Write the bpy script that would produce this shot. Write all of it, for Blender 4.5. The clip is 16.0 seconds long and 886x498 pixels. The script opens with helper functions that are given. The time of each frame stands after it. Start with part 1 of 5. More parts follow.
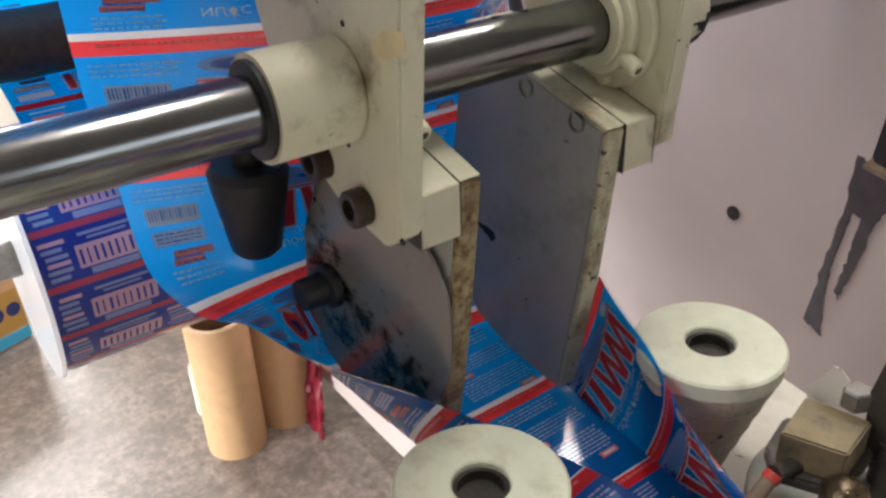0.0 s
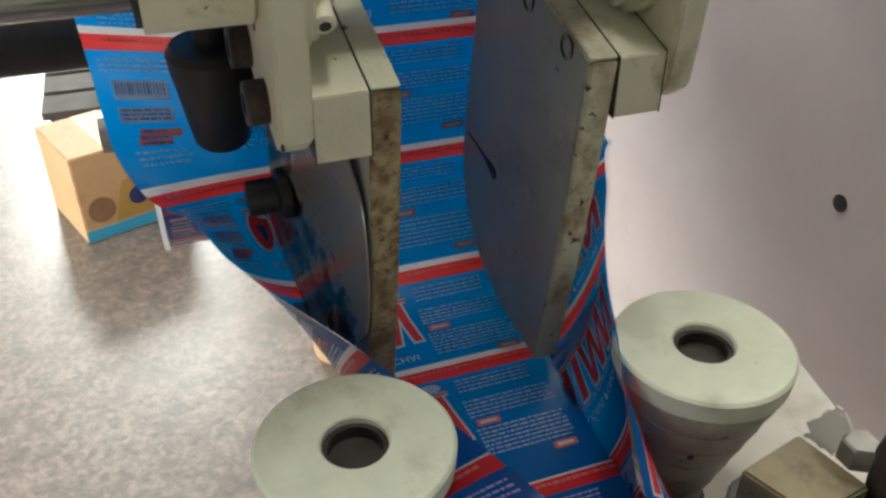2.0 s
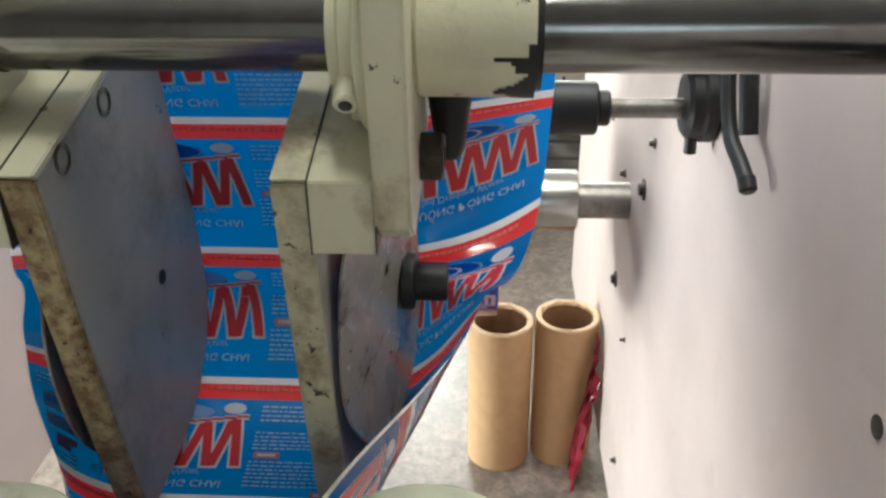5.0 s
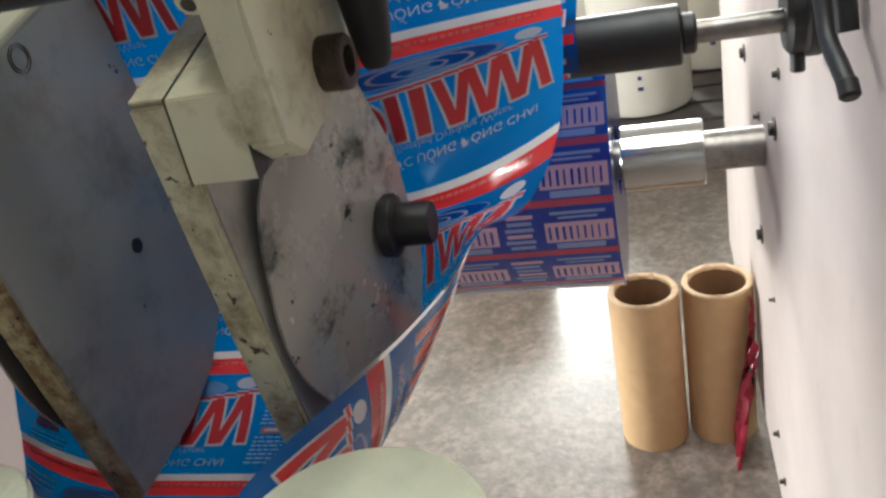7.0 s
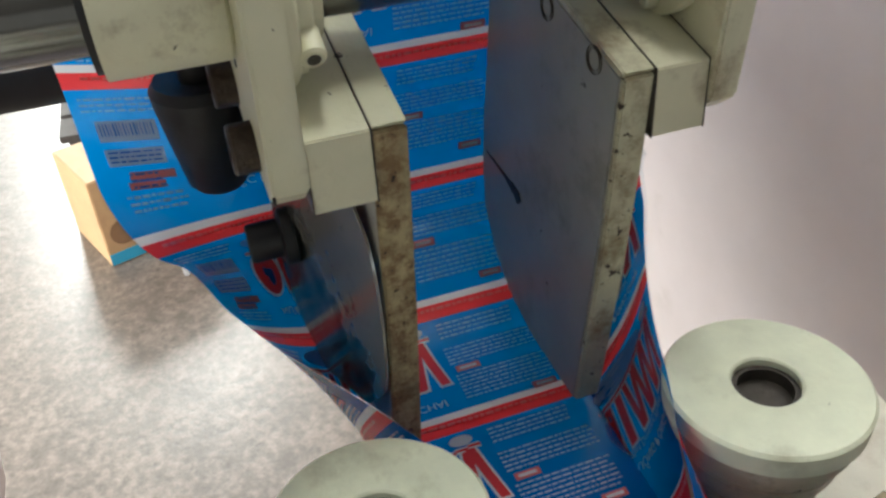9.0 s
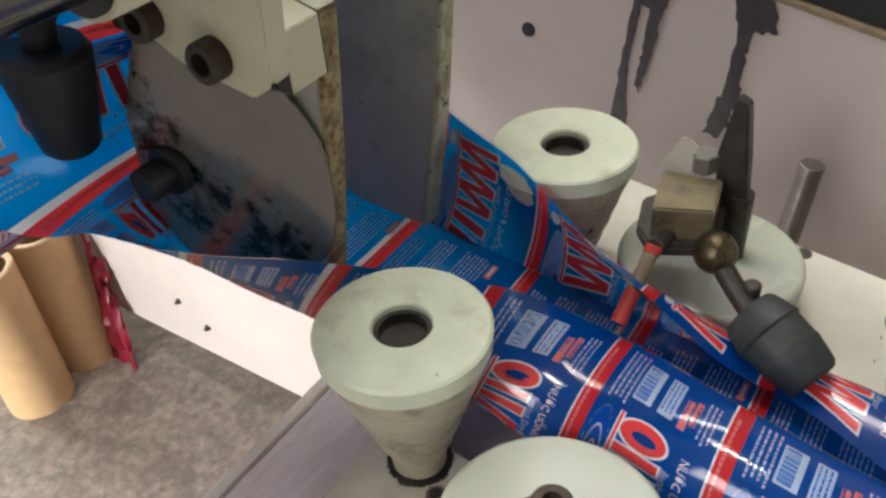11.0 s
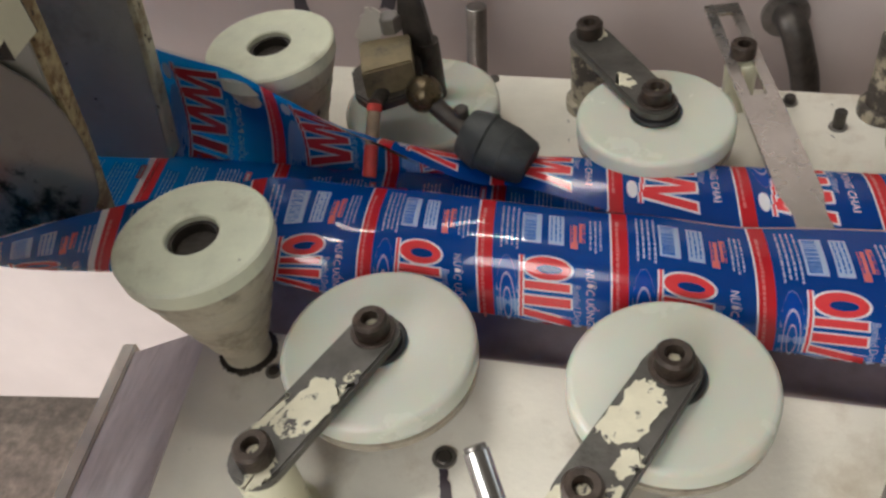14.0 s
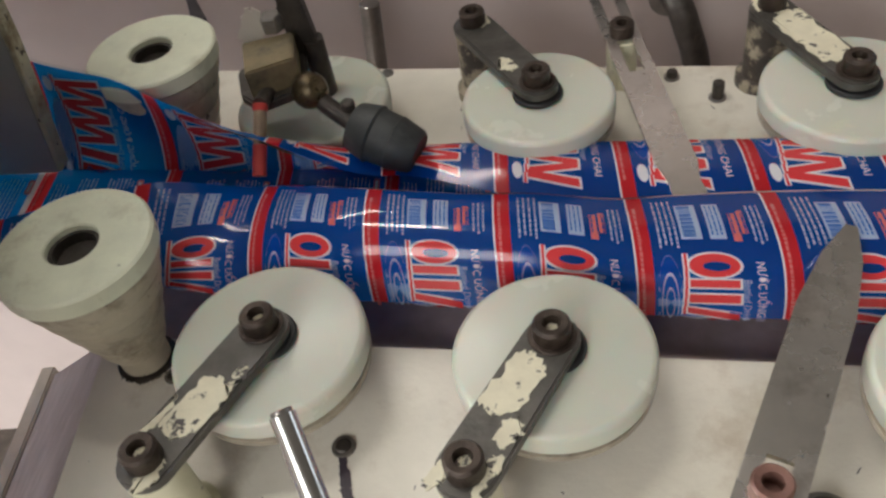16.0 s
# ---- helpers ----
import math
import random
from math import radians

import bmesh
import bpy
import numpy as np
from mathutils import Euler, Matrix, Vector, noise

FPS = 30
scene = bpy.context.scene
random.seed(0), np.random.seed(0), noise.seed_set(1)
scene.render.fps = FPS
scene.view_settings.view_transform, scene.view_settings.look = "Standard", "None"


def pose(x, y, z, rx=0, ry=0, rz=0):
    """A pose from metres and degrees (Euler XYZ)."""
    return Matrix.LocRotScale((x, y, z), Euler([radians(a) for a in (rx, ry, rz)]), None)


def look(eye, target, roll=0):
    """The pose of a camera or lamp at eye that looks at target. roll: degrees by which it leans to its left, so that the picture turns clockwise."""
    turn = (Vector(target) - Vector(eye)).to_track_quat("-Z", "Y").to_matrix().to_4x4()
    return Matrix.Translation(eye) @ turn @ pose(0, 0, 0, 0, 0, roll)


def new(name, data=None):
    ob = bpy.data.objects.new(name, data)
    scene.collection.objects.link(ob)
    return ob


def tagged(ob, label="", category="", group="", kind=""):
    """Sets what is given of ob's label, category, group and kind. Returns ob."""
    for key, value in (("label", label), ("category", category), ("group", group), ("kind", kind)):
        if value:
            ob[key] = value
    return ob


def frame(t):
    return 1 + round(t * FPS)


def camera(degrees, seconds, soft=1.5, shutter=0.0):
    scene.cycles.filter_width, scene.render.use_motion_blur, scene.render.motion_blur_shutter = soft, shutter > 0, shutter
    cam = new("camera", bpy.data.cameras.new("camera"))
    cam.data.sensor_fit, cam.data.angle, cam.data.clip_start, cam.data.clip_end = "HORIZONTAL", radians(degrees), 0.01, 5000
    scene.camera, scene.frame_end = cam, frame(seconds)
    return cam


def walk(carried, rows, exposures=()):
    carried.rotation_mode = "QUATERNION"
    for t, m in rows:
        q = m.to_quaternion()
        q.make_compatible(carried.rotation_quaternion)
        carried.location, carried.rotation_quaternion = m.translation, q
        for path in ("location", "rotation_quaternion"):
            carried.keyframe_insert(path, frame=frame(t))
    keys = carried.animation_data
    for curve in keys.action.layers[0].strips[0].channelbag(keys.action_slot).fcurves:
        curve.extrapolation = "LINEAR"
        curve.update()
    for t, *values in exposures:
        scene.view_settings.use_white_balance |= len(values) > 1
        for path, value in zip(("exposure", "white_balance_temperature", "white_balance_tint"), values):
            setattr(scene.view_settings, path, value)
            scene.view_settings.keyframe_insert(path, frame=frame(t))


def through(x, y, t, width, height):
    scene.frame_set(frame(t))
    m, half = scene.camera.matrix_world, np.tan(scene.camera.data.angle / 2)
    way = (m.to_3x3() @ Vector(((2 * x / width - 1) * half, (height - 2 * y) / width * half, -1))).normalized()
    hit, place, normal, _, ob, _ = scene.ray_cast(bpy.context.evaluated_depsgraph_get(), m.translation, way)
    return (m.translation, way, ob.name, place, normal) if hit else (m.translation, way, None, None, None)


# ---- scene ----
cam = camera(55.7, 16.0, soft=2.6)
PATH = [
    (0, (0.138, -0.154, 0.393), (-1.287, 0.848, -0.59), -2.3),
    (0.5, (0.138, -0.13, 0.381), (-1.378, 0.741, -0.59), -0.3),
    (1, (0.141, -0.123, 0.374), (-1.379, 0.741, -0.597), 0.5),
    (1.5, (0.142, -0.105, 0.366), (-1.374, 0.704, -0.658), -0.5),
    (2, (0.15, -0.023, 0.357), (-1.417, 0.552, -0.745), 0.4),
    (2.5, (0.158, 0.06, 0.344), (-1.545, 0.383, -0.654), -0.9),
    (3, (0.162, 0.136, 0.349), (-1.596, 0.252, -0.597), -1.3),
    (3.5, (0.142, 0.178, 0.346), (-1.633, 0.123, -0.574), -2.9),
    (4, (0.136, 0.201, 0.343), (-1.638, 0.106, -0.574), -3.0),
    (4.2, (0.135, 0.21, 0.343), (-1.645, 0.139, -0.565), -1.0),
    (6.3, (0.08, 0.26, 0.296), (-1.666, -0.09, -0.615), -7.6),
    (6.5, (0.077, 0.282, 0.287), (-1.656, -0.153, -0.612), -10.0),
    (7, (0.074, 0.304, 0.286), (-1.641, -0.221, -0.599), -12.1),
    (7.5, (0.075, 0.311, 0.289), (-1.627, -0.232, -0.611), -12.2),
    (8, (0.103, 0.258, 0.309), (-1.602, -0.146, -0.656), -10.5),
    (8.2, (0.12, 0.204, 0.319), (-1.586, -0.035, -0.697), -8.8),
    (10.3, (0.078, -0.183, 0.371), (-0.986, 1.051, -0.789), -3.8),
    (10.5, (0.085, -0.186, 0.368), (-0.931, 1.059, -0.822), -4.1),
    (11, (0.09, -0.191, 0.366), (-0.833, 1.075, -0.878), -4.9),
    (11.5, (0.101, -0.202, 0.372), (-0.75, 1.071, -0.916), -6.5),
    (12, (0.11, -0.214, 0.375), (-0.66, 1.105, -0.916), -7.2),
    (12.5, (0.116, -0.225, 0.376), (-0.523, 1.127, -0.952), -7.9),
    (13, (0.112, -0.24, 0.379), (-0.409, 1.118, -0.993), -8.9),
    (13.5, (0.108, -0.254, 0.382), (-0.306, 1.109, -1.021), -9.7),
    (14, (0.108, -0.262, 0.385), (-0.236, 1.099, -1.04), -10.9),
    (14.5, (0.11, -0.266, 0.384), (-0.183, 1.086, -1.059), -11.7),
    (15, (0.119, -0.267, 0.385), (-0.141, 1.095, -1.057), -11.6),
    (15.5, (0.13, -0.268, 0.385), (-0.111, 1.111, -1.044), -11.7),
    (16, (0.144, -0.27, 0.378), (-0.086, 1.104, -1.057), -11.8),
]
EXPOSURES = [(0, 0.55, 6250, 8), (1.5, 0.45, 6250, 3), (2.0, 0.15, 6200, 0), (2.5, -0.18, 6200, 0), (3.0, -0.35, 6200, -1), (3.5, 0.1, 6150, -1), (4.2, 0.52, 6100, -1), (6.5, 0.42, 6100, 0), (8.0, 0.34, 6000, 0), (10.5, 0.45, 6100, 1), (12, 0.25, 6200, 3), (14, -0.05, 6300, 6), (16, -0.21, 6350, 7)]
walk(cam, [(t, look(eye, target, roll)) for t, eye, target, roll in PATH], EXPOSURES)
FLOOR = -0.79

# ---- world, sun and lights ----
world = bpy.data.worlds.new("world")
scene.world = world
world.use_nodes = True
wn = world.node_tree.nodes
sky = wn.new("ShaderNodeTexSky")
sky.sky_type = "NISHITA"
sky.sun_disc = False
sky.sun_elevation = radians(40)
sky.sun_rotation = radians(-110)
world.node_tree.links.new(sky.outputs[0], wn["Background"].inputs[0])
wn["Background"].inputs[1].default_value = 0.12


def area_lamp(name, m, sx, sy, power, colour):
    d = bpy.data.lights.new(name, "AREA")
    d.shape, d.size, d.size_y, d.energy, d.color = "RECTANGLE", sx, sy, power, colour
    ob = new(name, d)
    ob.matrix_world = m
    return ob


# daylight through a low doorway in the south wall and a high west window
area_lamp("doorway_daylight", look((-1.12, -1.96, -0.50), (-0.92, 0.43, -0.60)), 0.72, 0.52, 50, (1.0, 0.96, 0.93))
area_lamp("west_window_daylight", look((-6.9, -0.2, 1.75), (-0.8, 0.2, -0.2)), 1.5, 1.0, 440, (1.0, 0.95, 0.91))
# unseen fill lights, added to brighten the film's front and the south-facing sides
area_lamp("east_fill", look((4.9, 1.5, 1.2), (0.0, 0.1, 0.1)), 1.9, 1.3, 10, (1.0, 0.96, 0.93))
area_lamp("south_fill", look((-0.8, -1.96, 1.2), (-0.25, 0.2, 0.1)), 1.5, 0.9, 46, (1.0, 0.95, 0.92))
# fluorescent tubes under the ceiling
area_lamp("tube_light_glow", pose(-0.60, 0.25, 1.6), 1.2, 0.10, 19, (1.0, 0.92, 0.84))
area_lamp("tube_light_glow", look((-0.8, 1.5, 2.1), (-0.2, 0.1, 0)), 1.2, 0.14, 14, (1.0, 0.92, 0.84))


# ---- materials ----
def material(name, base, rough=0.5, metal=0.0, vary=0.15, scale=20, dirt=None, dirt_amount=0.45, dirt_scale=6.0, dirt_width=0.2, bump=0.0, bump_scale=200, coat=0.0, spots=None, spot_amount=0.62, spot_scale=60, smear=None):
    m = bpy.data.materials.new(name)
    m.use_nodes = True
    nt = m.node_tree
    n, l = nt.nodes, nt.links
    b = n["Principled BSDF"]
    geo = n.new("ShaderNodeNewGeometry")
    coord = geo.outputs["Position"]

    def noise_node(s, detail=6.0, rough_=0.6):
        t = n.new("ShaderNodeTexNoise")
        t.inputs["Scale"].default_value = s
        t.inputs["Detail"].default_value = detail
        t.inputs["Roughness"].default_value = rough_
        l.new(coord, t.inputs["Vector"])
        return t

    def mix(fac, a, c):
        x = n.new("ShaderNodeMix")
        x.data_type = "RGBA"
        l.new(fac, x.inputs[0])
        for sock, v in ((x.inputs[6], a), (x.inputs[7], c)):
            if isinstance(v, tuple):
                sock.default_value = (*v, 1)
            else:
                l.new(v, sock)
        return x.outputs[2]

    def ramp(sock, lo, hi):
        r = n.new("ShaderNodeMapRange")
        r.inputs[1].default_value, r.inputs[2].default_value = lo, hi
        l.new(sock, r.inputs[0])
        return r.outputs[0]

    fine = noise_node(scale)
    dark = tuple(c * (1 - vary) for c in base)
    light = tuple(min(1, c * (1 + vary)) for c in base)
    col = mix(ramp(fine.outputs[0], 0.3, 0.7), dark, light)
    if dirt:
        big = noise_node(dirt_scale, 8, 0.7)
        col = mix(ramp(big.outputs[0], dirt_amount, dirt_amount + dirt_width), col, dirt)
    if spots:
        sp = noise_node(spot_scale, 4, 0.6)
        col = mix(ramp(sp.outputs[0], spot_amount, spot_amount + 0.03), col, spots)
    if smear:
        # a smeared band of grease along a line through a, across normal v
        a, v, width, tone = smear
        d = n.new("ShaderNodeVectorMath")
        d.operation = "SUBTRACT"
        l.new(coord, d.inputs[0])
        d.inputs[1].default_value = a
        e = n.new("ShaderNodeVectorMath")
        e.operation = "DOT_PRODUCT"
        l.new(d.outputs[0], e.inputs[0])
        e.inputs[1].default_value = v
        ab = n.new("ShaderNodeMath")
        ab.operation = "ABSOLUTE"
        l.new(e.outputs["Value"], ab.inputs[0])
        band = n.new("ShaderNodeMapRange")
        band.inputs[1].default_value, band.inputs[2].default_value = 0.0, width
        band.inputs[3].default_value, band.inputs[4].default_value = 0.20, 0.0
        l.new(ab.outputs[0], band.inputs[0])
        add = n.new("ShaderNodeMath")
        add.operation = "ADD"
        l.new(band.outputs[0], add.inputs[0])
        l.new(noise_node(46, 7, 0.7).outputs[0], add.inputs[1])
        col = mix(ramp(add.outputs[0], 0.60, 0.72), col, tone)
    l.new(col, b.inputs["Base Color"])
    rr = n.new("ShaderNodeMapRange")
    rr.inputs[3].default_value, rr.inputs[4].default_value = max(0.02, rough - 0.1), min(1, rough + 0.12)
    l.new(noise_node(scale * 1.7).outputs[0], rr.inputs[0])
    l.new(rr.outputs[0], b.inputs["Roughness"])
    b.inputs["Metallic"].default_value = metal
    b.inputs["Coat Weight"].default_value = coat
    if bump:
        bn = n.new("ShaderNodeBump")
        bn.inputs["Strength"].default_value = bump
        bn.inputs["Distance"].default_value = 0.002
        l.new(noise_node(bump_scale, 4).outputs[0], bn.inputs["Height"])
        l.new(bn.outputs[0], b.inputs["Normal"])
    return m


CREAM = material("cream_paint", (0.645, 0.625, 0.46), 0.42, vary=0.06, scale=30, dirt=(0.26, 0.20, 0.12), dirt_amount=0.54, dirt_scale=24, spots=(0.07, 0.05, 0.035), spot_amount=0.69, spot_scale=100, bump=0.15, bump_scale=350)
RUSTY = material("rusty_cream_edge", (0.56, 0.54, 0.38), 0.6, vary=0.15, scale=60, dirt=(0.20, 0.13, 0.06), dirt_amount=0.47, dirt_scale=45, spots=(0.05, 0.035, 0.025), spot_amount=0.62, spot_scale=170, bump=0.5, bump_scale=300)
RUSTY_DARK = material("brown_rusted_edge", (0.38, 0.31, 0.17), 0.65, vary=0.35, scale=150, dirt=(0.20, 0.125, 0.055), dirt_amount=0.46, dirt_scale=110, dirt_width=0.12, spots=(0.03, 0.02, 0.015), spot_amount=0.64, spot_scale=220, bump=0.6, bump_scale=400)
WALLP = material("white_panel_paint", (0.57, 0.492, 0.465), 0.43, vary=0.06, scale=8, dirt=(0.45, 0.39, 0.35), dirt_amount=0.6, dirt_scale=5, spots=(0.25, 0.21, 0.18), spot_amount=0.76, spot_scale=30, bump=0.08, bump_scale=120)
TABLEP = material("table_cream_paint", (0.70, 0.665, 0.575), 0.36, vary=0.08, scale=22, dirt=(0.47, 0.40, 0.31), dirt_amount=0.545, dirt_scale=12, spots=(0.05, 0.045, 0.04), spot_amount=0.722, spot_scale=120, bump=0.12, bump_scale=300)
NYLON = material("white_nylon", (0.52, 0.535, 0.465), 0.24, vary=0.03, scale=14, dirt=(0.62, 0.60, 0.48), dirt_amount=0.60, dirt_scale=22, bump=0.05, bump_scale=400)
NYLON.node_tree.nodes["Principled BSDF"].inputs["Subsurface Weight"].default_value = 0.35
NYLON.node_tree.nodes["Principled BSDF"].inputs["Subsurface Scale"].default_value = 0.006
RUSTBOLT = material("rusty_screw", (0.050, 0.036, 0.028), 0.40, metal=0.5, vary=0.4, scale=120, dirt=(0.15, 0.105, 0.075), dirt_amount=0.60, dirt_scale=90, bump=0.4, bump_scale=400)
NYLON_OLD = material("greenish_nylon", (0.69, 0.71, 0.555), 0.4, vary=0.09, scale=45, dirt=(0.46, 0.45, 0.33), dirt_amount=0.555, dirt_scale=28, spots=(0.10, 0.08, 0.06), spot_amount=0.71, spot_scale=80, bump=0.15, bump_scale=300)
# far posts' paint: grime and their unlit side mixed into one dark colour
GRIME_SHADE_POST = material("grimy_shaded_post", (0.30, 0.26, 0.19), 0.5, vary=0.2, scale=50, dirt=(0.045, 0.036, 0.030), dirt_amount=0.46, dirt_scale=45, dirt_width=0.08, bump=0.3, bump_scale=250)
FLANGE = material("brown_stained_shaded_nylon", (0.34, 0.30, 0.235), 0.45, vary=0.2, scale=40, dirt=(0.13, 0.10, 0.075), dirt_amount=0.5, dirt_scale=30)
GRIMY = material("grimy_nylon", (0.50, 0.455, 0.35), 0.5, vary=0.14, scale=40, dirt=(0.20, 0.155, 0.105), dirt_amount=0.5, dirt_scale=30, spots=(0.08, 0.06, 0.05), spot_amount=0.68, spot_scale=90, bump=0.2, bump_scale=300)
PLATE = material("grey_steel_plate", (0.42, 0.42, 0.385), 0.44, metal=0.12, vary=0.14, scale=14, dirt=(0.27, 0.26, 0.225), dirt_amount=0.50, dirt_scale=15, dirt_width=0.16, spots=(0.03, 0.03, 0.033), spot_amount=0.70, spot_scale=55, bump=0.05)
POLISHED = material("polished_steel_sheet", (0.37, 0.35, 0.315), 0.25, metal=0.35, vary=0.08, scale=20, dirt=(0.05, 0.06, 0.055), dirt_amount=0.545, dirt_scale=26, dirt_width=0.10, spots=(0.015, 0.02, 0.02), spot_amount=0.66, spot_scale=75)
POLISHED_A = material("smeared_steel_sheet", (0.27, 0.258, 0.235), 0.20, metal=0.5, vary=0.10, scale=20, dirt=(0.24, 0.22, 0.20), dirt_amount=0.56, dirt_scale=20, dirt_width=0.12, spots=(0.03, 0.035, 0.03), spot_amount=0.69, spot_scale=75, smear=((-0.262, 0.05, 0.160), (0.66, 0.0, 0.75), 0.040, (0.025, 0.034, 0.031)))
CHROME = material("bright_steel", (0.20, 0.20, 0.197), 0.17, metal=1.0, vary=0.12, scale=40, dirt=(0.13, 0.125, 0.115), dirt_amount=0.56, dirt_scale=30)
MIRROR = material("chrome_plate", (0.62, 0.61, 0.60), 0.16, metal=1.0, vary=0.05, scale=60)
BLADE = material("brushed_blade_steel", (0.64, 0.61, 0.57), 0.26, metal=0.95, vary=0.14, scale=22, dirt=(0.36, 0.32, 0.28), dirt_amount=0.53, dirt_scale=24, spots=(0.10, 0.085, 0.07), spot_amount=0.70, spot_scale=90, bump=0.04, bump_scale=90)
COPPER = material("brown_coated_screw", (0.20, 0.105, 0.085), 0.45, metal=0.4, vary=0.25, scale=90, dirt=(0.09, 0.055, 0.045), dirt_amount=0.55, dirt_scale=70)
STEEL = material("worn_steel", (0.26, 0.245, 0.23), 0.36, metal=0.85, vary=0.2, scale=80, dirt=(0.14, 0.115, 0.09), dirt_amount=0.52, dirt_scale=30)
DARKST = material("dark_oily_steel", (0.06, 0.052, 0.045), 0.4, metal=0.5, vary=0.35, scale=90, dirt=(0.16, 0.12, 0.09), dirt_amount=0.62, dirt_scale=40, bump=0.3, bump_scale=300)
ARMDARK = material("bare_dark_arm", (0.085, 0.079, 0.070), 0.42, metal=0.4, vary=0.3, scale=60, dirt=(0.11, 0.10, 0.10), dirt_amount=0.55, dirt_scale=40, spots=(0.45, 0.42, 0.33), spot_amount=0.74, spot_scale=95, bump=0.4, bump_scale=120)
ARMP = material("chipped_arm_paint", (0.64, 0.60, 0.45), 0.5, vary=0.08, scale=90, dirt=(0.07, 0.062, 0.058), dirt_amount=0.58, dirt_scale=75, dirt_width=0.02, bump=0.4, bump_scale=60)
BLACK = material("black_rubber", (0.009, 0.009, 0.010), 0.5, vary=0.3, scale=50, dirt=(0.022, 0.022, 0.022), dirt_amount=0.55, dirt_scale=30)
CARD = material("brown_cardboard", (0.52, 0.33, 0.17), 0.7, vary=0.06, scale=40, dirt=(0.42, 0.26, 0.13), dirt_amount=0.55, dirt_scale=7, bump=0.1, bump_scale=150)
CARDIN = material("darkened_card", (0.25, 0.14, 0.07), 0.8, vary=0.1, scale=40)
CONCRETE = material("stained_concrete", (0.205, 0.168, 0.143), 0.35, vary=0.45, scale=60, dirt=(0.125, 0.102, 0.087), dirt_amount=0.47, dirt_scale=14, spots=(0.17, 0.155, 0.14), spot_amount=0.69, spot_scale=34, bump=0.35, bump_scale=60)
SHEET = material("galvanised_sheet", (0.66, 0.60, 0.61), 0.52, metal=0.0, vary=0.12, scale=30, dirt=(0.50, 0.45, 0.445), dirt_amount=0.50, dirt_scale=26)
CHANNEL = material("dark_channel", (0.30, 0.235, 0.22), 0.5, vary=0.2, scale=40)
REDP = material("red_plastic", (0.34, 0.02, 0.045), 0.3, vary=0.15, scale=30, coat=0.4)
PLASTER = material("room_plaster", (0.42, 0.405, 0.38), 0.8, vary=0.06, scale=3)
PAPER = material("white_paper_wrap", (0.60, 0.56, 0.49), 0.6, vary=0.06, scale=6)
INK = material("dark_oil_stain", (0.045, 0.035, 0.045), 0.35, vary=0.3, scale=60)
GREASE = material("brown_grease", (0.20, 0.145, 0.095), 0.5, vary=0.3, scale=90)
REDTAPE = material("red_tape", (0.38, 0.035, 0.028), 0.45, vary=0.2, scale=50)


def film_material(name, colour, translucent=0.32, rough=0.14, through=None):
    m = bpy.data.materials.new(name)
    m.use_nodes = True
    nt = m.node_tree
    n, l = nt.nodes, nt.links
    b = n["Principled BSDF"]
    b.inputs["Base Color"].default_value = (*colour, 1)
    b.inputs["Roughness"].default_value = rough
    b.inputs["IOR"].default_value = 1.55
    b.inputs["Coat Weight"].default_value = 0.5
    b.inputs["Coat Roughness"].default_value = 0.10
    tr = n.new("ShaderNodeBsdfTranslucent")
    tr.inputs[0].default_value = (*(through or [min(0.98, c * 1.7) for c in colour]), 1)
    mx = n.new("ShaderNodeMixShader")
    mx.inputs[0].default_value = translucent
    l.new(b.outputs[0], mx.inputs[1])
    l.new(tr.outputs[0], mx.inputs[2])
    l.new(mx.outputs[0], n["Material Output"].inputs[0])
    geo = n.new("ShaderNodeNewGeometry")
    t = n.new("ShaderNodeTexNoise")
    t.inputs["Scale"].default_value = 28
    l.new(geo.outputs["Position"], t.inputs["Vector"])
    bp = n.new("ShaderNodeBump")
    bp.inputs["Strength"].default_value = 0.12
    bp.inputs["Distance"].default_value = 0.004
    l.new(t.outputs[0], bp.inputs["Height"])
    l.new(bp.outputs[0], b.inputs["Normal"])
    return m


F_BLUE = film_material("blue_printed_film", (0.003, 0.050, 0.27), 0.50, through=(0.006, 0.36, 0.95))
F_RED = film_material("red_print", (0.66, 0.02, 0.03), 0.45, through=(0.95, 0.07, 0.08))
F_BRAND = film_material("bright_red_print", (0.72, 0.06, 0.07))
F_PINK = film_material("pink_print", (0.74, 0.20, 0.20))
F_WHITE = film_material("white_print", (0.82, 0.84, 0.87))
# the roll's film: dimmer copies of the print colours, hardly see-through
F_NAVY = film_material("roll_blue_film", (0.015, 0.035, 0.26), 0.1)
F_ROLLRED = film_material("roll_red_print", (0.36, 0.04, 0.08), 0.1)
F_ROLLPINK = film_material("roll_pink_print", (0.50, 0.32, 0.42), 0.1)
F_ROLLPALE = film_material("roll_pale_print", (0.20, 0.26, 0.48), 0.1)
F_PALE = film_material("pale_blue_print", (0.20, 0.38, 0.68))
F_CLEAR = film_material("light_print", (0.46, 0.58, 0.78))


# ---- mesh helpers ----
def part(name, bm, mat, parent=None, label="", smooth=True):
    me = bpy.data.meshes.new(name)
    bm.normal_update()
    bm.to_mesh(me)
    bm.free()
    for x in (mat if isinstance(mat, (list, tuple)) else [mat]):
        me.materials.append(x)
    if smooth:
        me.shade_smooth()
        me.set_sharp_from_angle(angle=radians(35))
    ob = new(name, me)
    ob.parent = parent
    if label:
        ob["label"] = label
    return ob


def thing(name, at=(0, 0, 0), label="", category="", group="", kind=""):
    ob = new(name)
    ob.location = at
    ob.empty_display_size = 0.02
    return tagged(ob, label, category, group, kind)


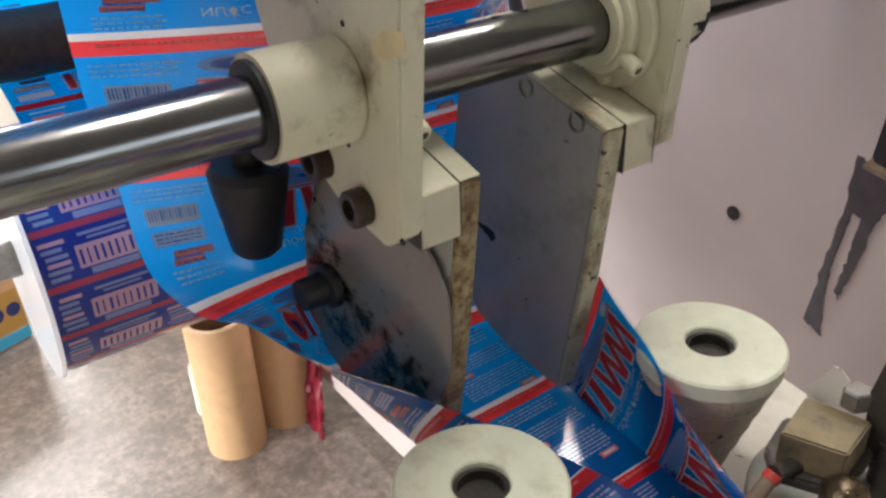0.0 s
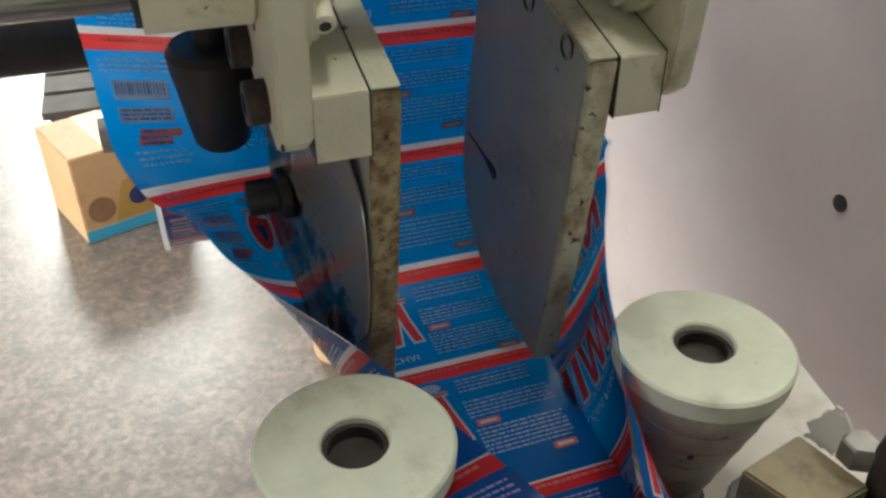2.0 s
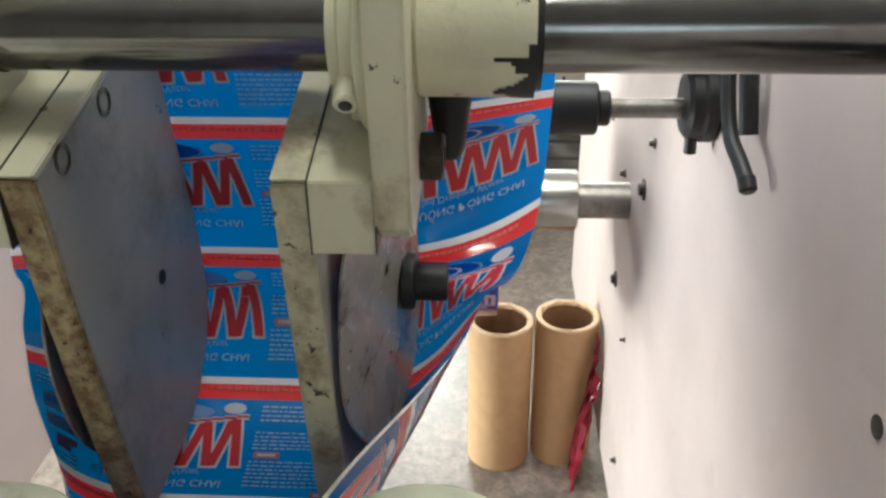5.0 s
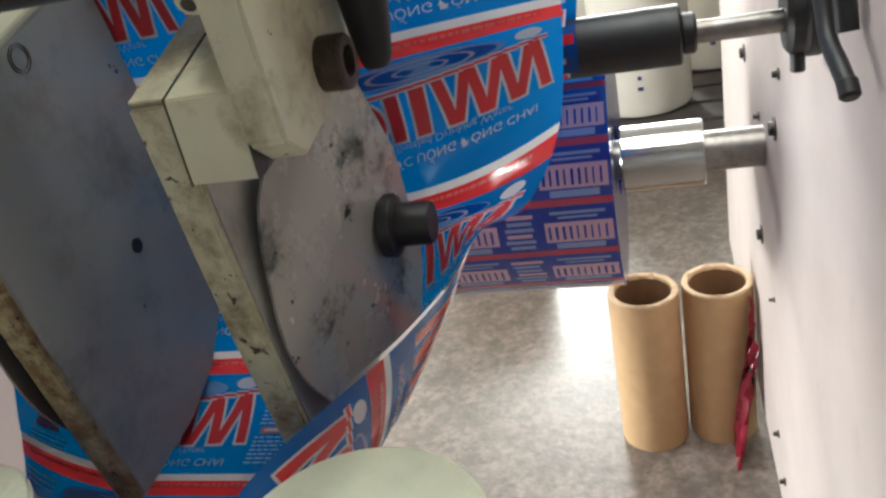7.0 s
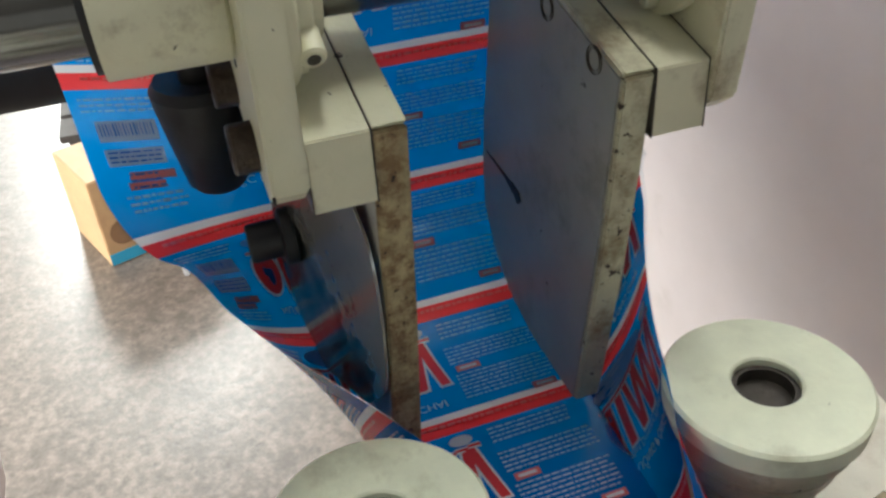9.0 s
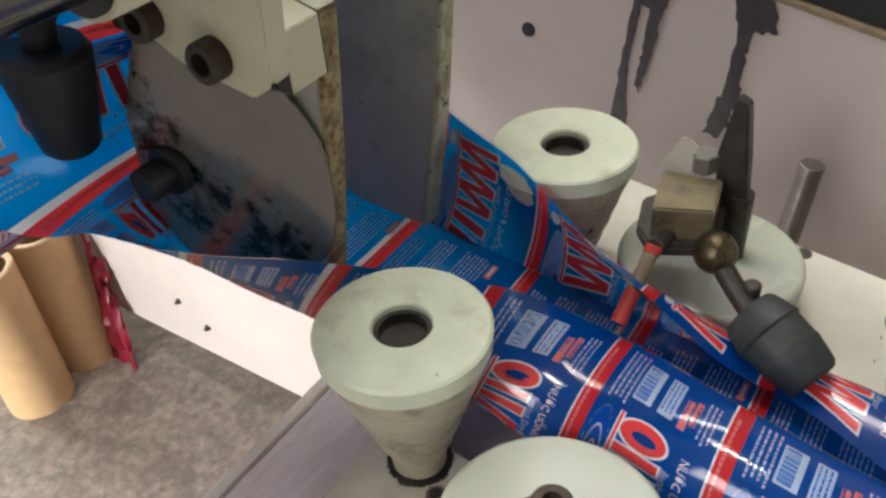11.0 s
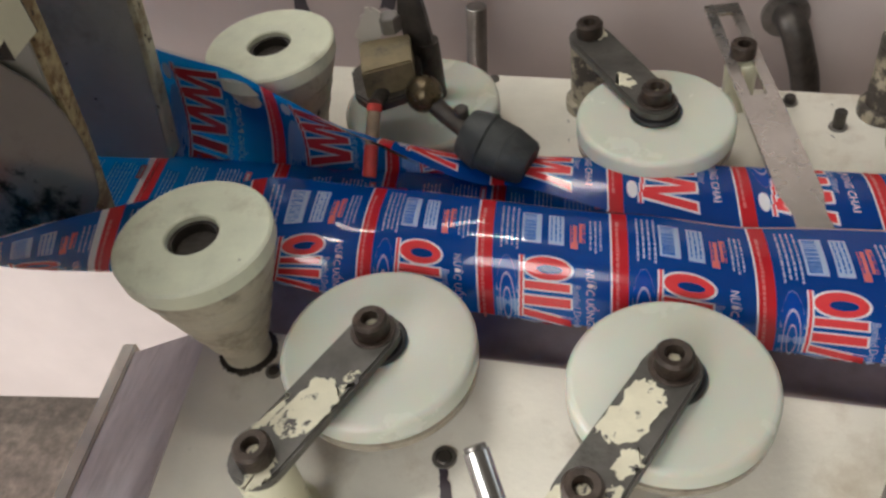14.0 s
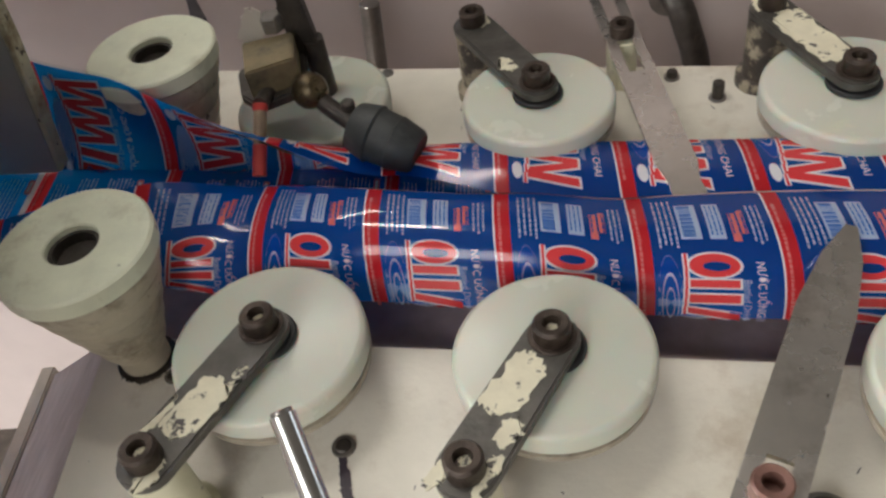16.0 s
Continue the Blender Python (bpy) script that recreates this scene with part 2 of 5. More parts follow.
def lathe(profile, n=48, m=None, bm=None):
    """Turns (radius, height) round z; closed at the ends where the radius is 0."""
    bm = bm or bmesh.new()
    m = m or Matrix()
    rings = []
    for r, z in profile:
        if r < 1e-6:
            rings.append([bm.verts.new(m @ Vector((0, 0, z)))])
        else:
            rings.append([bm.verts.new(m @ Vector((r * math.cos(2 * math.pi * i / n), r * math.sin(2 * math.pi * i / n), z))) for i in range(n)])
    for a, b in zip(rings, rings[1:]):
        for i in range(n):
            j = (i + 1) % n
            if len(a) == 1 and len(b) == 1:
                continue
            if len(a) == 1:
                bm.faces.new((a[0], b[j], b[i]))
            elif len(b) == 1:
                bm.faces.new((a[i], a[j], b[0]))
            else:
                bm.faces.new((a[i], a[j], b[j], b[i]))
    bmesh.ops.recalc_face_normals(bm, faces=bm.faces)
    return bm


def rod(p, q, r, n=24, bm=None, bevel=0.0):
    p, q = Vector(p), Vector(q)
    d = q - p
    m = Matrix.Translation(p) @ d.to_track_quat("Z", "Y").to_matrix().to_4x4()
    h = d.length
    if bevel:
        prof = [(0, 0), (r - bevel, 0), (r, bevel), (r, h - bevel), (r - bevel, h), (0, h)]
    else:
        prof = [(0, 0), (r, 0), (r, h), (0, h)]
    return lathe(prof, n, m, bm)


def slab(outline, lo, hi, axis="y", bevel=0.0008, bm=None, m=None):
    """A plate: an outline of pairs, drawn out along an axis from lo to hi. y: pairs are x, z; z: pairs are x, y; x: pairs are y, z."""
    bm = bm or bmesh.new()
    m = m or Matrix()

    def at(a, b, c):
        v = {"y": (a, c, b), "z": (a, b, c), "x": (c, a, b)}[axis]
        return bm.verts.new(m @ Vector(v))

    low = [at(a, b, lo) for a, b in outline]
    top = [at(a, b, hi) for a, b in outline]
    k = len(outline)
    faces = [bm.faces.new(low), bm.faces.new(top[::-1])]
    for i in range(k):
        faces.append(bm.faces.new((low[i], low[(i + 1) % k], top[(i + 1) % k], top[i])))
    bmesh.ops.recalc_face_normals(bm, faces=faces)
    if bevel:
        edges = {e for f in faces for e in f.edges}
        bmesh.ops.bevel(bm, geom=list(edges), offset=bevel, segments=2, affect="EDGES", clamp_overlap=True)
    return bm


def box(x0, x1, y0, y1, z0, z1, bevel=0.0008, bm=None, m=None):
    return slab([(x0, y0), (x1, y0), (x1, y1), (x0, y1)], z0, z1, "z", bevel, bm, m)


def arc(cx, cy, r, a0, a1, n=10):
    return [(cx + r * math.cos(radians(a0 + (a1 - a0) * i / n)), cy + r * math.sin(radians(a0 + (a1 - a0) * i / n))) for i in range(n + 1)]


def tube_path(points, r, n=10, bm=None):
    """A round cable along points."""
    bm = bm or bmesh.new()
    pts = [Vector(p) for p in points]
    rings = []
    for i, p in enumerate(pts):
        d = (pts[min(i + 1, len(pts) - 1)] - pts[max(i - 1, 0)]).normalized()
        q = d.to_track_quat("Z", "Y").to_matrix()
        rings.append([bm.verts.new(p + q @ Vector((r * math.cos(2 * math.pi * k / n), r * math.sin(2 * math.pi * k / n), 0))) for k in range(n)])
    for a, b in zip(rings, rings[1:]):
        for k in range(n):
            bm.faces.new((a[k], a[(k + 1) % n], b[(k + 1) % n], b[k]))
    bm.faces.new(rings[0][::-1])
    bm.faces.new(rings[-1])
    bmesh.ops.recalc_face_normals(bm, faces=bm.faces)
    return bm


def bend(points, n=6):
    """A smooth line through points."""
    p = [Vector(a) for a in points]
    p = [2 * p[0] - p[1], *p, 2 * p[-1] - p[-2]]
    out = []
    for i in range(1, len(p) - 2):
        for k in range(n):
            t = k / n
            out.append(0.5 * ((2 * p[i]) + (p[i + 1] - p[i - 1]) * t + (2 * p[i - 1] - 5 * p[i] + 4 * p[i + 1] - p[i + 2]) * t * t + (3 * p[i] - p[i - 1] - 3 * p[i + 1] + p[i + 2]) * t ** 3))
    return out + [p[-2]]


# ---- the large structure ----
def structure(name, bm, mat, label, smooth=False):
    return tagged(part(name, bm, mat, None, label, smooth), category=name.split("_")[0], kind="structure")


structure("floor", box(-7, 5, -5, 5, FLOOR - 0.05, FLOOR, 0), CONCRETE, "grey stained concrete workshop floor")
structure("ceiling", box(-7, 5, -5, 5, 2.4, 2.5, 0), PLASTER, "plain pale workshop ceiling")
structure("wall_north", box(-7, 5, 5, 5.1, FLOOR, 2.4, 0), PLASTER, "plain pale workshop wall")
# unseen wall pieces, leaving an opening added for the east fill light
for name, y0, y1, z0, z1 in (("wall_east", -5, 0.5, FLOOR, 2.4), ("wall_east", 2.5, 5, FLOOR, 2.4), ("wall_east", 0.5, 2.5, FLOOR, 0.5), ("wall_east", 0.5, 2.5, 1.9, 2.4)):
    structure(name, box(5, 5.1, y0, y1, z0, z1, 0), PLASTER, "plain pale unseen wall round the opening for the east fill light")
# unseen wall pieces round the low doorway and an opening for the fill light
for x0, x1, z0, z1 in ((-7, -1.6, FLOOR, 2.4), (0.0, 5, FLOOR, 2.4), (-1.6, -1.5, FLOOR, 0.65), (-0.74, 0.0, FLOOR, 0.65), (-1.5, -0.74, -0.22, 0.65), (-1.6, 0.0, 1.75, 2.4)):
    structure("wall_south", box(x0, x1, -2.1, -2.0, z0, z1, 0), PLASTER, "plain pale unseen wall round a doorway and a fill light opening")
for y0, y1, z0, z1 in ((-5, -0.95, FLOOR, 2.4), (0.55, 5, FLOOR, 2.4), (-0.95, 0.55, FLOOR, 1.25), (-0.95, 0.55, 2.25, 2.4)):
    structure("wall_west", box(-7.1, -7, y0, y1, z0, z1, 0), PLASTER, "plain pale workshop wall round a high window")

# far side panel of the machine
panel = thing("side_panel", (-0.4, 0.435, -0.69), "off-white painted steel side panel of the machine", "machine panel", kind="structure")
pm = slab([(-1.75, -0.69), (1.2, -0.69), (1.2, 0.36), (-1.75, 0.36)], 0.435, 0.447, "y", 0.002)
p_ob = part("panel_sheet", pm, WALLP)
p_ob.parent = panel
p_ob.matrix_parent_inverse = Matrix.Translation(panel.location).inverted()


def under(ob, parent):
    """Makes ob, built in world space, a part of parent."""
    ob.parent = parent
    ob.matrix_parent_inverse = Matrix.Translation(parent.location).inverted() if parent.parent is None else Matrix()
    return ob


def piece(name, bm, mat, parent, label="", smooth=True):
    """A part whose mesh is in world space."""
    ob = part(name, bm, mat, None, label, smooth)
    root = parent
    while root.parent is not None:
        root = root.parent
    ob.parent = parent
    ob.matrix_parent_inverse = (Matrix.Translation(root.location)).inverted() if parent is root else Matrix()
    return ob


under(p_ob, panel)
near = thing("side_panel", (-0.2, -0.25, -0.3), "off-white painted steel side panel with a cut edge", "machine panel", kind="structure")
# sheet carried on, unseen, upward and forward to shade the hanger and far panel
piece("panel_sheet", slab([(-0.86, 0.40), (-0.755, 0.075), (-0.706, -0.071), (-0.645, -0.168), (-0.583, -0.272), (0.9, -0.36), (0.9, -0.06), (-0.13, -0.06), (-0.13, 0.55), (-0.95, 0.55)], -0.262, -0.250, "y", 0.002), WALLP, near)
bearing = piece("bearing", lathe([(0, -0.002), (0.030, -0.002), (0.034, 0.002), (0.034, 0.014), (0.026, 0.018), (0.026, 0.030), (0, 0.030)], 36, Matrix.Translation((-0.655, -0.250, 0.094)) @ pose(0, 0, 0, -90, 0, 0)), BLACK, near, "black axle bearing")
piece("bearing_screw", rod((-0.640, -0.236, 0.055), (-0.636, -0.236, 0.042), 0.006, 14, None, 0.001), BLACK, bearing)
for px, pz in ((-0.36, 0.02), (-0.45, -0.11), (-0.25, 0.10)):
    piece("rivet", rod((px, -0.2502, pz), (px, -0.2488, pz), 0.003, 12), DARKST, near)

# ---- table ----
table = thing("machine_table", (0.2, 0.1, -0.02), "cream painted steel table with scuffs and chips", "machine table")
TZ = -0.008
piece("near_plate", slab([(-0.130, 0.05), (0.75, -0.07), (0.75, -0.55), (-0.122, -0.55)], TZ - 0.014, TZ, "z", 0.0015), TABLEP, table)
piece("far_plate", slab([(-0.17, 0.345), (0.75, 0.185), (0.75, 0.07), (-0.17, 0.19)], TZ - 0.014, TZ, "z", 0.0015), TABLEP, table)
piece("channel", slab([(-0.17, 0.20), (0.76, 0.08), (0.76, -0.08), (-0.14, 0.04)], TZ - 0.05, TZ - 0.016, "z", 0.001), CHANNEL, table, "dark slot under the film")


def apron():
    """A sloping sheet from the table's edge down to the crossbar."""
    bm = bmesh.new()
    face = bm.faces.new([bm.verts.new(p) for p in ((-0.1310, 0.050, -0.012), (-0.1300, -0.45, -0.012), (-0.366, -0.45, -0.278), (-0.366, 0.226, -0.278))])
    bmesh.ops.solidify(bm, geom=[face], thickness=0.003)
    bmesh.ops.recalc_face_normals(bm, faces=bm.faces)
    return bm


piece("apron", apron(), SHEET, table, "bare grey sheet metal apron", False)
TANBAR = material("dirty_tan_paint", (0.64, 0.57, 0.47), 0.55, vary=0.14, scale=30, dirt=(0.30, 0.24, 0.16), dirt_amount=0.6, dirt_scale=18)
piece("crossbar", box(-0.382, -0.366, -0.45, 0.235, -0.290, -0.274, 0.002), TANBAR, table, "dirty tan crossbar")


# ---- rollers ----
def ragged(points, jag, seed):
    r = random.Random(seed)
    out = []
    for (a, b), (c, e) in zip(points, points[1:] + points[:1]):
        for i in range(8):
            f = i / 8
            k = jag * r.choice((0.4, 1.0, 1.5)) if i else 0
            out.append((a + (c - a) * f + r.uniform(-k, k), b + (e - b) * f + r.uniform(-k, k)))
    return out


def bolt(name, x, y, z, r, h, parent, mat=DARKST):
    bm = lathe([(0, 0.5 * h), (r * 0.42, 0.5 * h), (r * 0.5, h * 0.96), (r * 0.86, h), (r, h * 0.86), (r, 0.06 * h), (r * 0.95, 0), (0, 0)], 20, Matrix.Translation((x, y, z)))
    return piece(name, bm, mat, parent)


def washer(x, y, z, r, h, parent):
    return piece("washer", rod((x, y, z), (x, y, z + h), r, 24, None, h * 0.3), RUSTBOLT, parent)


def disc_roller(cx, cy, px, py, r=0.055, top=0.043, arm=True, arm_z=0.0465, label="", post_r=0.014, paint=(), post_mat=CREAM):
    t = thing("disc_roller", (cx, cy, TZ), label, "roller", "nylon disc rollers on the table")
    h = 0.0145
    piece("disc", lathe([(0, top - h), (r - 0.002, top - h), (r, top - h + 0.002), (r, top - 0.0035), (r - 0.0004, top - 0.0020), (r - 0.0014, top - 0.0008), (r - 0.0030, top - 0.0001), (r - 0.0036, top), (0, top)], 96, Matrix.Translation((cx, cy, 0))), NYLON, t, "milky white nylon disc")
    # lower flange: dirt and the shadow under the disc, both in its brown
    piece("lower_flange", lathe([(0, top - h - 0.0075), (r * 0.97, top - h - 0.0075), (r * 0.985, top - h - 0.0060), (r * 0.985, top - h - 0.0022), (r * 0.95, top - h - 0.0020), (r * 0.95, top - h), (0, top - h)], 64, Matrix.Translation((cx, cy, 0))), FLANGE, t, "brown stained lower flange darkened for the shadow beneath")
    piece("axle", rod((cx, cy, TZ - 0.01), (cx, cy, arm_z), 0.008), STEEL, t)
    if arm:
        d = Vector((px - cx, py - cy, 0))
        ang = math.degrees(math.atan2(d.y, d.x))
        w = 0.0145
        outline = [(x, y) for x, y in arc(px, py, w, ang - 90, ang + 90)] + [(x, y) for x, y in arc(cx, cy, w * 0.95, ang + 90, ang + 270)]
        piece("spacer", rod((cx, cy, top), (cx, cy, arm_z), 0.0165, 28, None, 0.001), BLACK, t, "black rubber washer")
        arm_ob = piece("arm", slab(outline, arm_z, arm_z + 0.007, "z", 0.0012), ARMDARK, t, "dark arm with chipped cream paint")
        along, across = d.normalized(), Vector((-d.y, d.x, 0)).normalized()
        for k, (u0, u1, v0, v1) in enumerate(paint):
            c = [Vector((px, py, 0)) - along * (d.length * u) + across * (w * v) for u, v in ((u0, v0), (u1, v0 * 0.8), (u1 + 0.05, (v0 + v1) / 2), (u1 - 0.04, v1), (u0 + 0.05, v1 * 0.9), (u0 - 0.05, (v0 + v1) / 2))]
            piece("paint_patch", slab(ragged([(q.x, q.y) for q in c], 0.0015, k + int(cx * 1000)), arm_z + 0.0066, arm_z + 0.0074, "z", 0), ARMP, arm_ob, "left-over cream paint")
        bolt("cap_screw", cx, cy, arm_z + 0.007, 0.0092, 0.011, arm_ob, RUSTBOLT)
        bolt("cap_screw", px, py, arm_z + 0.007, 0.0092, 0.011, arm_ob, RUSTBOLT)
        for qx, qy in ((cx, cy), (px, py)):
            piece("paint_remains", slab(ragged(arc(qx + 0.0004, qy, 0.0030, 0, 320, 8), 0.0006, int(qx * 999)), arm_z + 0.0124, arm_z + 0.0129, "z", 0), ARMP, arm_ob, "cream paint left in the socket")
        washer(cx, cy, arm_z + 0.0068, 0.012, 0.0015, arm_ob)
        piece("post", lathe([(0, TZ), (post_r + 0.004, TZ), (post_r + 0.004, TZ + 0.008), (post_r, TZ + 0.009), (post_r, arm_z), (0, arm_z)], 32, Matrix.Translation((px, py, 0))), post_mat, t, "cream painted post" if post_mat is CREAM else "post dark with grime and painted-in shade")
    return t


disc_roller(-0.002, -0.003, -0.045, -0.077, 0.0525, label="milky nylon disc roller under a paint-chipped swing arm", paint=((0.20, 0.56, -0.55, 0.9), (0.12, 0.34, -0.95, -0.62), (-0.14, 0.0, 0.3, 0.9), (0.58, 0.68, 0.55, 0.95)))
disc_roller(0.146, -0.023, 0.104, -0.091, 0.0505, label="milky nylon disc roller under a paint-chipped swing arm", paint=((0.40, 0.80, -0.92, 0.45), (0.24, 0.36, 0.2, 0.95), (-0.16, 0.02, -0.95, -0.4), (-0.10, 0.12, 0.55, 0.92)))
disc_roller(0.338, -0.055, 0.30, -0.13, 0.053, label="milky nylon disc roller beside the slotted blade", paint=((0.2, 0.7, -0.7, 0.8),))
disc_roller(0.151, 0.183, 0.110, 0.262, 0.0505, label="milky nylon disc roller under a dark swing arm", paint=((0.62, 0.74, 0.1, 0.85), (-0.12, 0.06, -0.9, 0.5)), post_mat=GRIME_SHADE_POST)
disc_roller(0.342, 0.160, 0.312, 0.240, 0.054, label="milky nylon disc roller under a cream swing arm", paint=((0.14, 0.84, -0.86, 0.80), (-0.14, 0.06, -0.8, 0.8)), post_mat=GRIME_SHADE_POST)
disc_roller(-0.010, 0.225, 0, 0, 0.056, 0.030, arm=False, label="milky nylon disc roller under the pivot block")


def cone_roller(cx, cy, top, r, label):
    t = thing("cone_roller", (cx, cy, TZ), label, "roller", "tapered nylon rollers")
    prof = [(0.0145, top - 0.012), (0.0145, top - 0.001), (0.0155, top), (r - 0.0015, top), (r, top - 0.0015), (r * 0.985, top - 0.0115)]
    k = 5
    for i in range(k):
        f0, f1 = i / k, (i + 0.90) / k
        ra, rb = r * 0.955 - (r * 0.57) * f0, r * 0.955 - (r * 0.57) * f1
        za, zb = top - 0.013 - (top - 0.020) * f0, top - 0.013 - (top - 0.020) * f1
        prof += [(ra, za), ((ra + rb) / 2 + 0.0006, (za + zb) / 2), (rb, zb), (rb - 0.0018, zb - 0.0005)]
    prof += [(r * 0.34, -0.006), (0, -0.006)]
    piece("cone", lathe(prof[:6] + [(r * 0.955, top - 0.0125), (0.0146, top - 0.0125), (0.0145, top - 0.012)], 72, Matrix.Translation((cx, cy, 0))), NYLON_OLD, t, "yellowed white nylon rim")
    piece("grooved_body", lathe([(0.0146, top - 0.0127)] + prof[6:], 72, Matrix.Translation((cx, cy, 0))), GRIMY, t, "grimy turned nylon body")
    piece("bore", lathe([(0, top - 0.014), (0.0143, top - 0.014), (0.0143, top - 0.004), (0.012, top - 0.004), (0.012, top - 0.010), (0, top - 0.010)], 32, Matrix.Translation((cx, cy, 0))), DARKST, t, "dark recessed axle hole")
    # flat dark ring: the foot's shaded gap and soil put into its colour
    piece("foot_patch", slab(ragged(arc(cx, cy, r * 0.42, 0, 350, 22), 0.0009, 8), TZ - 0.001, TZ + 0.0007, "z", 0), DARKST, t, "flat dark patch for the shaded gap and soil round the cone's foot", False)
    return t


cone_roller(-0.098, 0.029, 0.094, 0.0434, "yellowed nylon cone roller standing on the table")
cone_roller(-0.100, 0.203, 0.098, 0.0436, "yellowed nylon cone roller standing on the table")

# ---- hanging formers ----
SX, SZ, SR = -0.180, 0.274, 0.0155
shaft = thing("round_shaft", (SX, 0.1, SZ), "polished steel cross shaft carrying the formers", "shaft")
piece("bar", rod((SX, -0.2495, SZ), (SX, 0.4345, SZ), SR, 64), CHROME, shaft)
for yy in (0.108, 0.126):
    piece("oil_hole", lathe([(0, 0.0004), (0.0024, 0.0004), (0.0028, -0.001), (0, -0.001)], 16, Matrix.Translation((SX, yy, SZ)) @ pose(0, 0, 0, 0, -8, 0) @ Matrix.Translation((0, 0, SR))), BLACK, shaft, "small dark hole")

BACK = [(-0.262, 0.262), (-0.268, 0.235), (-0.274, 0.200), (-0.283, 0.155), (-0.286, 0.125), (-0.285, 0.100), (-0.273, 0.078), (-0.252, 0.060), (-0.222, 0.049), (-0.190, 0.0465), (-0.1725, 0.046)]
EDGE = [(-0.1425, 0.229), (-0.1475, 0.184), (-0.1530, 0.140), (-0.1612, 0.090), (-0.1690, 0.046)]


def former(name, inner, outer, side, label):
    """A hanger on the shaft with its block and forming plate; side is -1 for the near one and 1 for the far one."""
    t = thing(name, (SX, (inner + outer) / 2, SZ), label, "film former", "forming plates")
    lo, hi = min(inner, outer), max(inner, outer)
    piece("forming_plate", slab([*[(x - 0.0035, z - 0.001 * (k == 0)) for k, (x, z) in enumerate(EDGE)], *BACK[::-1]], lo, hi, "y", 0.0006), PLATE, t, "blue-grey scuffed steel plate")
    piece("plate_edge", slab([*EDGE, *[(x - 0.0035, z) for x, z in EDGE[::-1]]], lo, hi, "y", 0.0008), RUSTY_DARK if side < 0 else RUSTY, t, "rusty chipped cream edge")
    piece("plate_top", slab([(-0.1462, 0.2282), (-0.262, 0.2622), (-0.262, 0.2656), (-0.1425, 0.2308)], lo, hi, "y", 0.0006), CREAM, t, "cream painted top edge")
    b0 = outer
    b1 = outer + side * 0.023
    piece("block", slab([(-0.142, 0.2306), (-0.142, 0.203), (-0.250, 0.214), (-0.262, 0.2654)], min(b0, b1), max(b0, b1), "y", 0.0005), CREAM, t)
    for yy, grow in ((b0, 0.0003), (b1, 0.0003)):
        piece("dirty_seam", slab([(-0.1422 + grow, 0.2306 + grow), (-0.1422 + grow, 0.203 - grow), (-0.250, 0.214 - grow), (-0.262, 0.2654 + grow)], yy - 0.0002, yy + 0.0002, "y", 0), DARKST, t, "dark oily joint line")
    h0 = b1
    h1 = b1 + side * 0.013
    y0, y1 = min(h0, h1), max(h0, h1)
    piece("hanger", slab([(-0.140, 0.214), (-0.128, 0.330), (-0.150, 0.40), (-0.235, 0.40), (-0.262, 0.300), (-0.235, 0.235), (-0.190, 0.212), (-0.152, 0.205)], y0, y1, "y", 0.0012), CREAM, t, "cream painted hanger plate")
    boss = piece("boss", lathe([(SR + 0.0008, 0), (0.0225, 0), (0.024, 0.0015), (0.024, 0.041), (SR + 0.0008, 0.041)], 64, Matrix.Translation((SX, h1, SZ)) @ pose(0, 0, 0, -90 * side, 0, 0)), CREAM, t, "cream painted clamp boss")
    if side > 0:
        bm = bmesh.new()
        n, m = 26, 16
        grid = [[bm.verts.new((SX + 0.0243 * math.cos(radians(-a)), h1 + q, SZ + 0.0243 * math.sin(radians(-a)))) for q in np.linspace(0.020, 0.0412, m)] for a in np.linspace(0, 90, n)]
        rnd = random.Random(9)
        for i in range(n - 1):
            depth = m * (0.42 + 0.22 * math.sin(i * 0.55 + 0.6) + rnd.uniform(-0.07, 0.07)) * (1 if 2 < i < 23 else 0.3)
            for j in range(m - 1):
                if m - 1 - j <= depth:
                    bm.faces.new((grid[i][j], grid[i + 1][j], grid[i + 1][j + 1], grid[i][j + 1]))
        bmesh.ops.delete(bm, geom=[v for v in bm.verts if not v.link_faces], context="VERTS")
        piece("paint_chip", bm, BLACK, boss, "black bare patch where the paint broke away")
        piece("chip_flake", slab(ragged([(-0.158, 0.262), (-0.157, 0.276), (-0.172, 0.268)], 0.0004, 2), h1 + 0.0405, h1 + 0.0412, "y", 0), BLACK, boss)
    piece("boss_bush", lathe([(SR, 0), (0.0215, 0), (0.0215, 0.003), (SR, 0.003)], 48, Matrix.Translation((SX, h1 + side * 0.0405, SZ)) @ pose(0, 0, 0, -90 * side, 0, 0)), BLACK, boss)
    collar = piece("collar", lathe([(SR + 0.0006, 0), (0.026, 0), (0.027, 0.001), (0.027, 0.011), (0.0255, 0.012), (0.0225, 0.012), (0.0225, 0.016), (SR + 0.0006, 0.016)], 64, Matrix.Translation((SX, h0, SZ)) @ pose(0, 0, 0, 90 * side, 0, 0)), CREAM, t)
    piece("flange", lathe([(0.0272, 0), (0.035, 0), (0.036, 0.001), (0.036, 0.0045), (0.035, 0.0055), (0.0272, 0.0055)], 64, Matrix.Translation((SX, h0, SZ)) @ pose(0, 0, 0, 90 * side, 0, 0)), CREAM, t, "cream painted round flange")
    yc = h0 - side * 0.009
    piece("collar_screw", rod((SX + 0.020, yc, SZ - 0.013), (SX + 0.031, yc, SZ - 0.019), 0.0046, 20, None, 0.001), CREAM, collar)
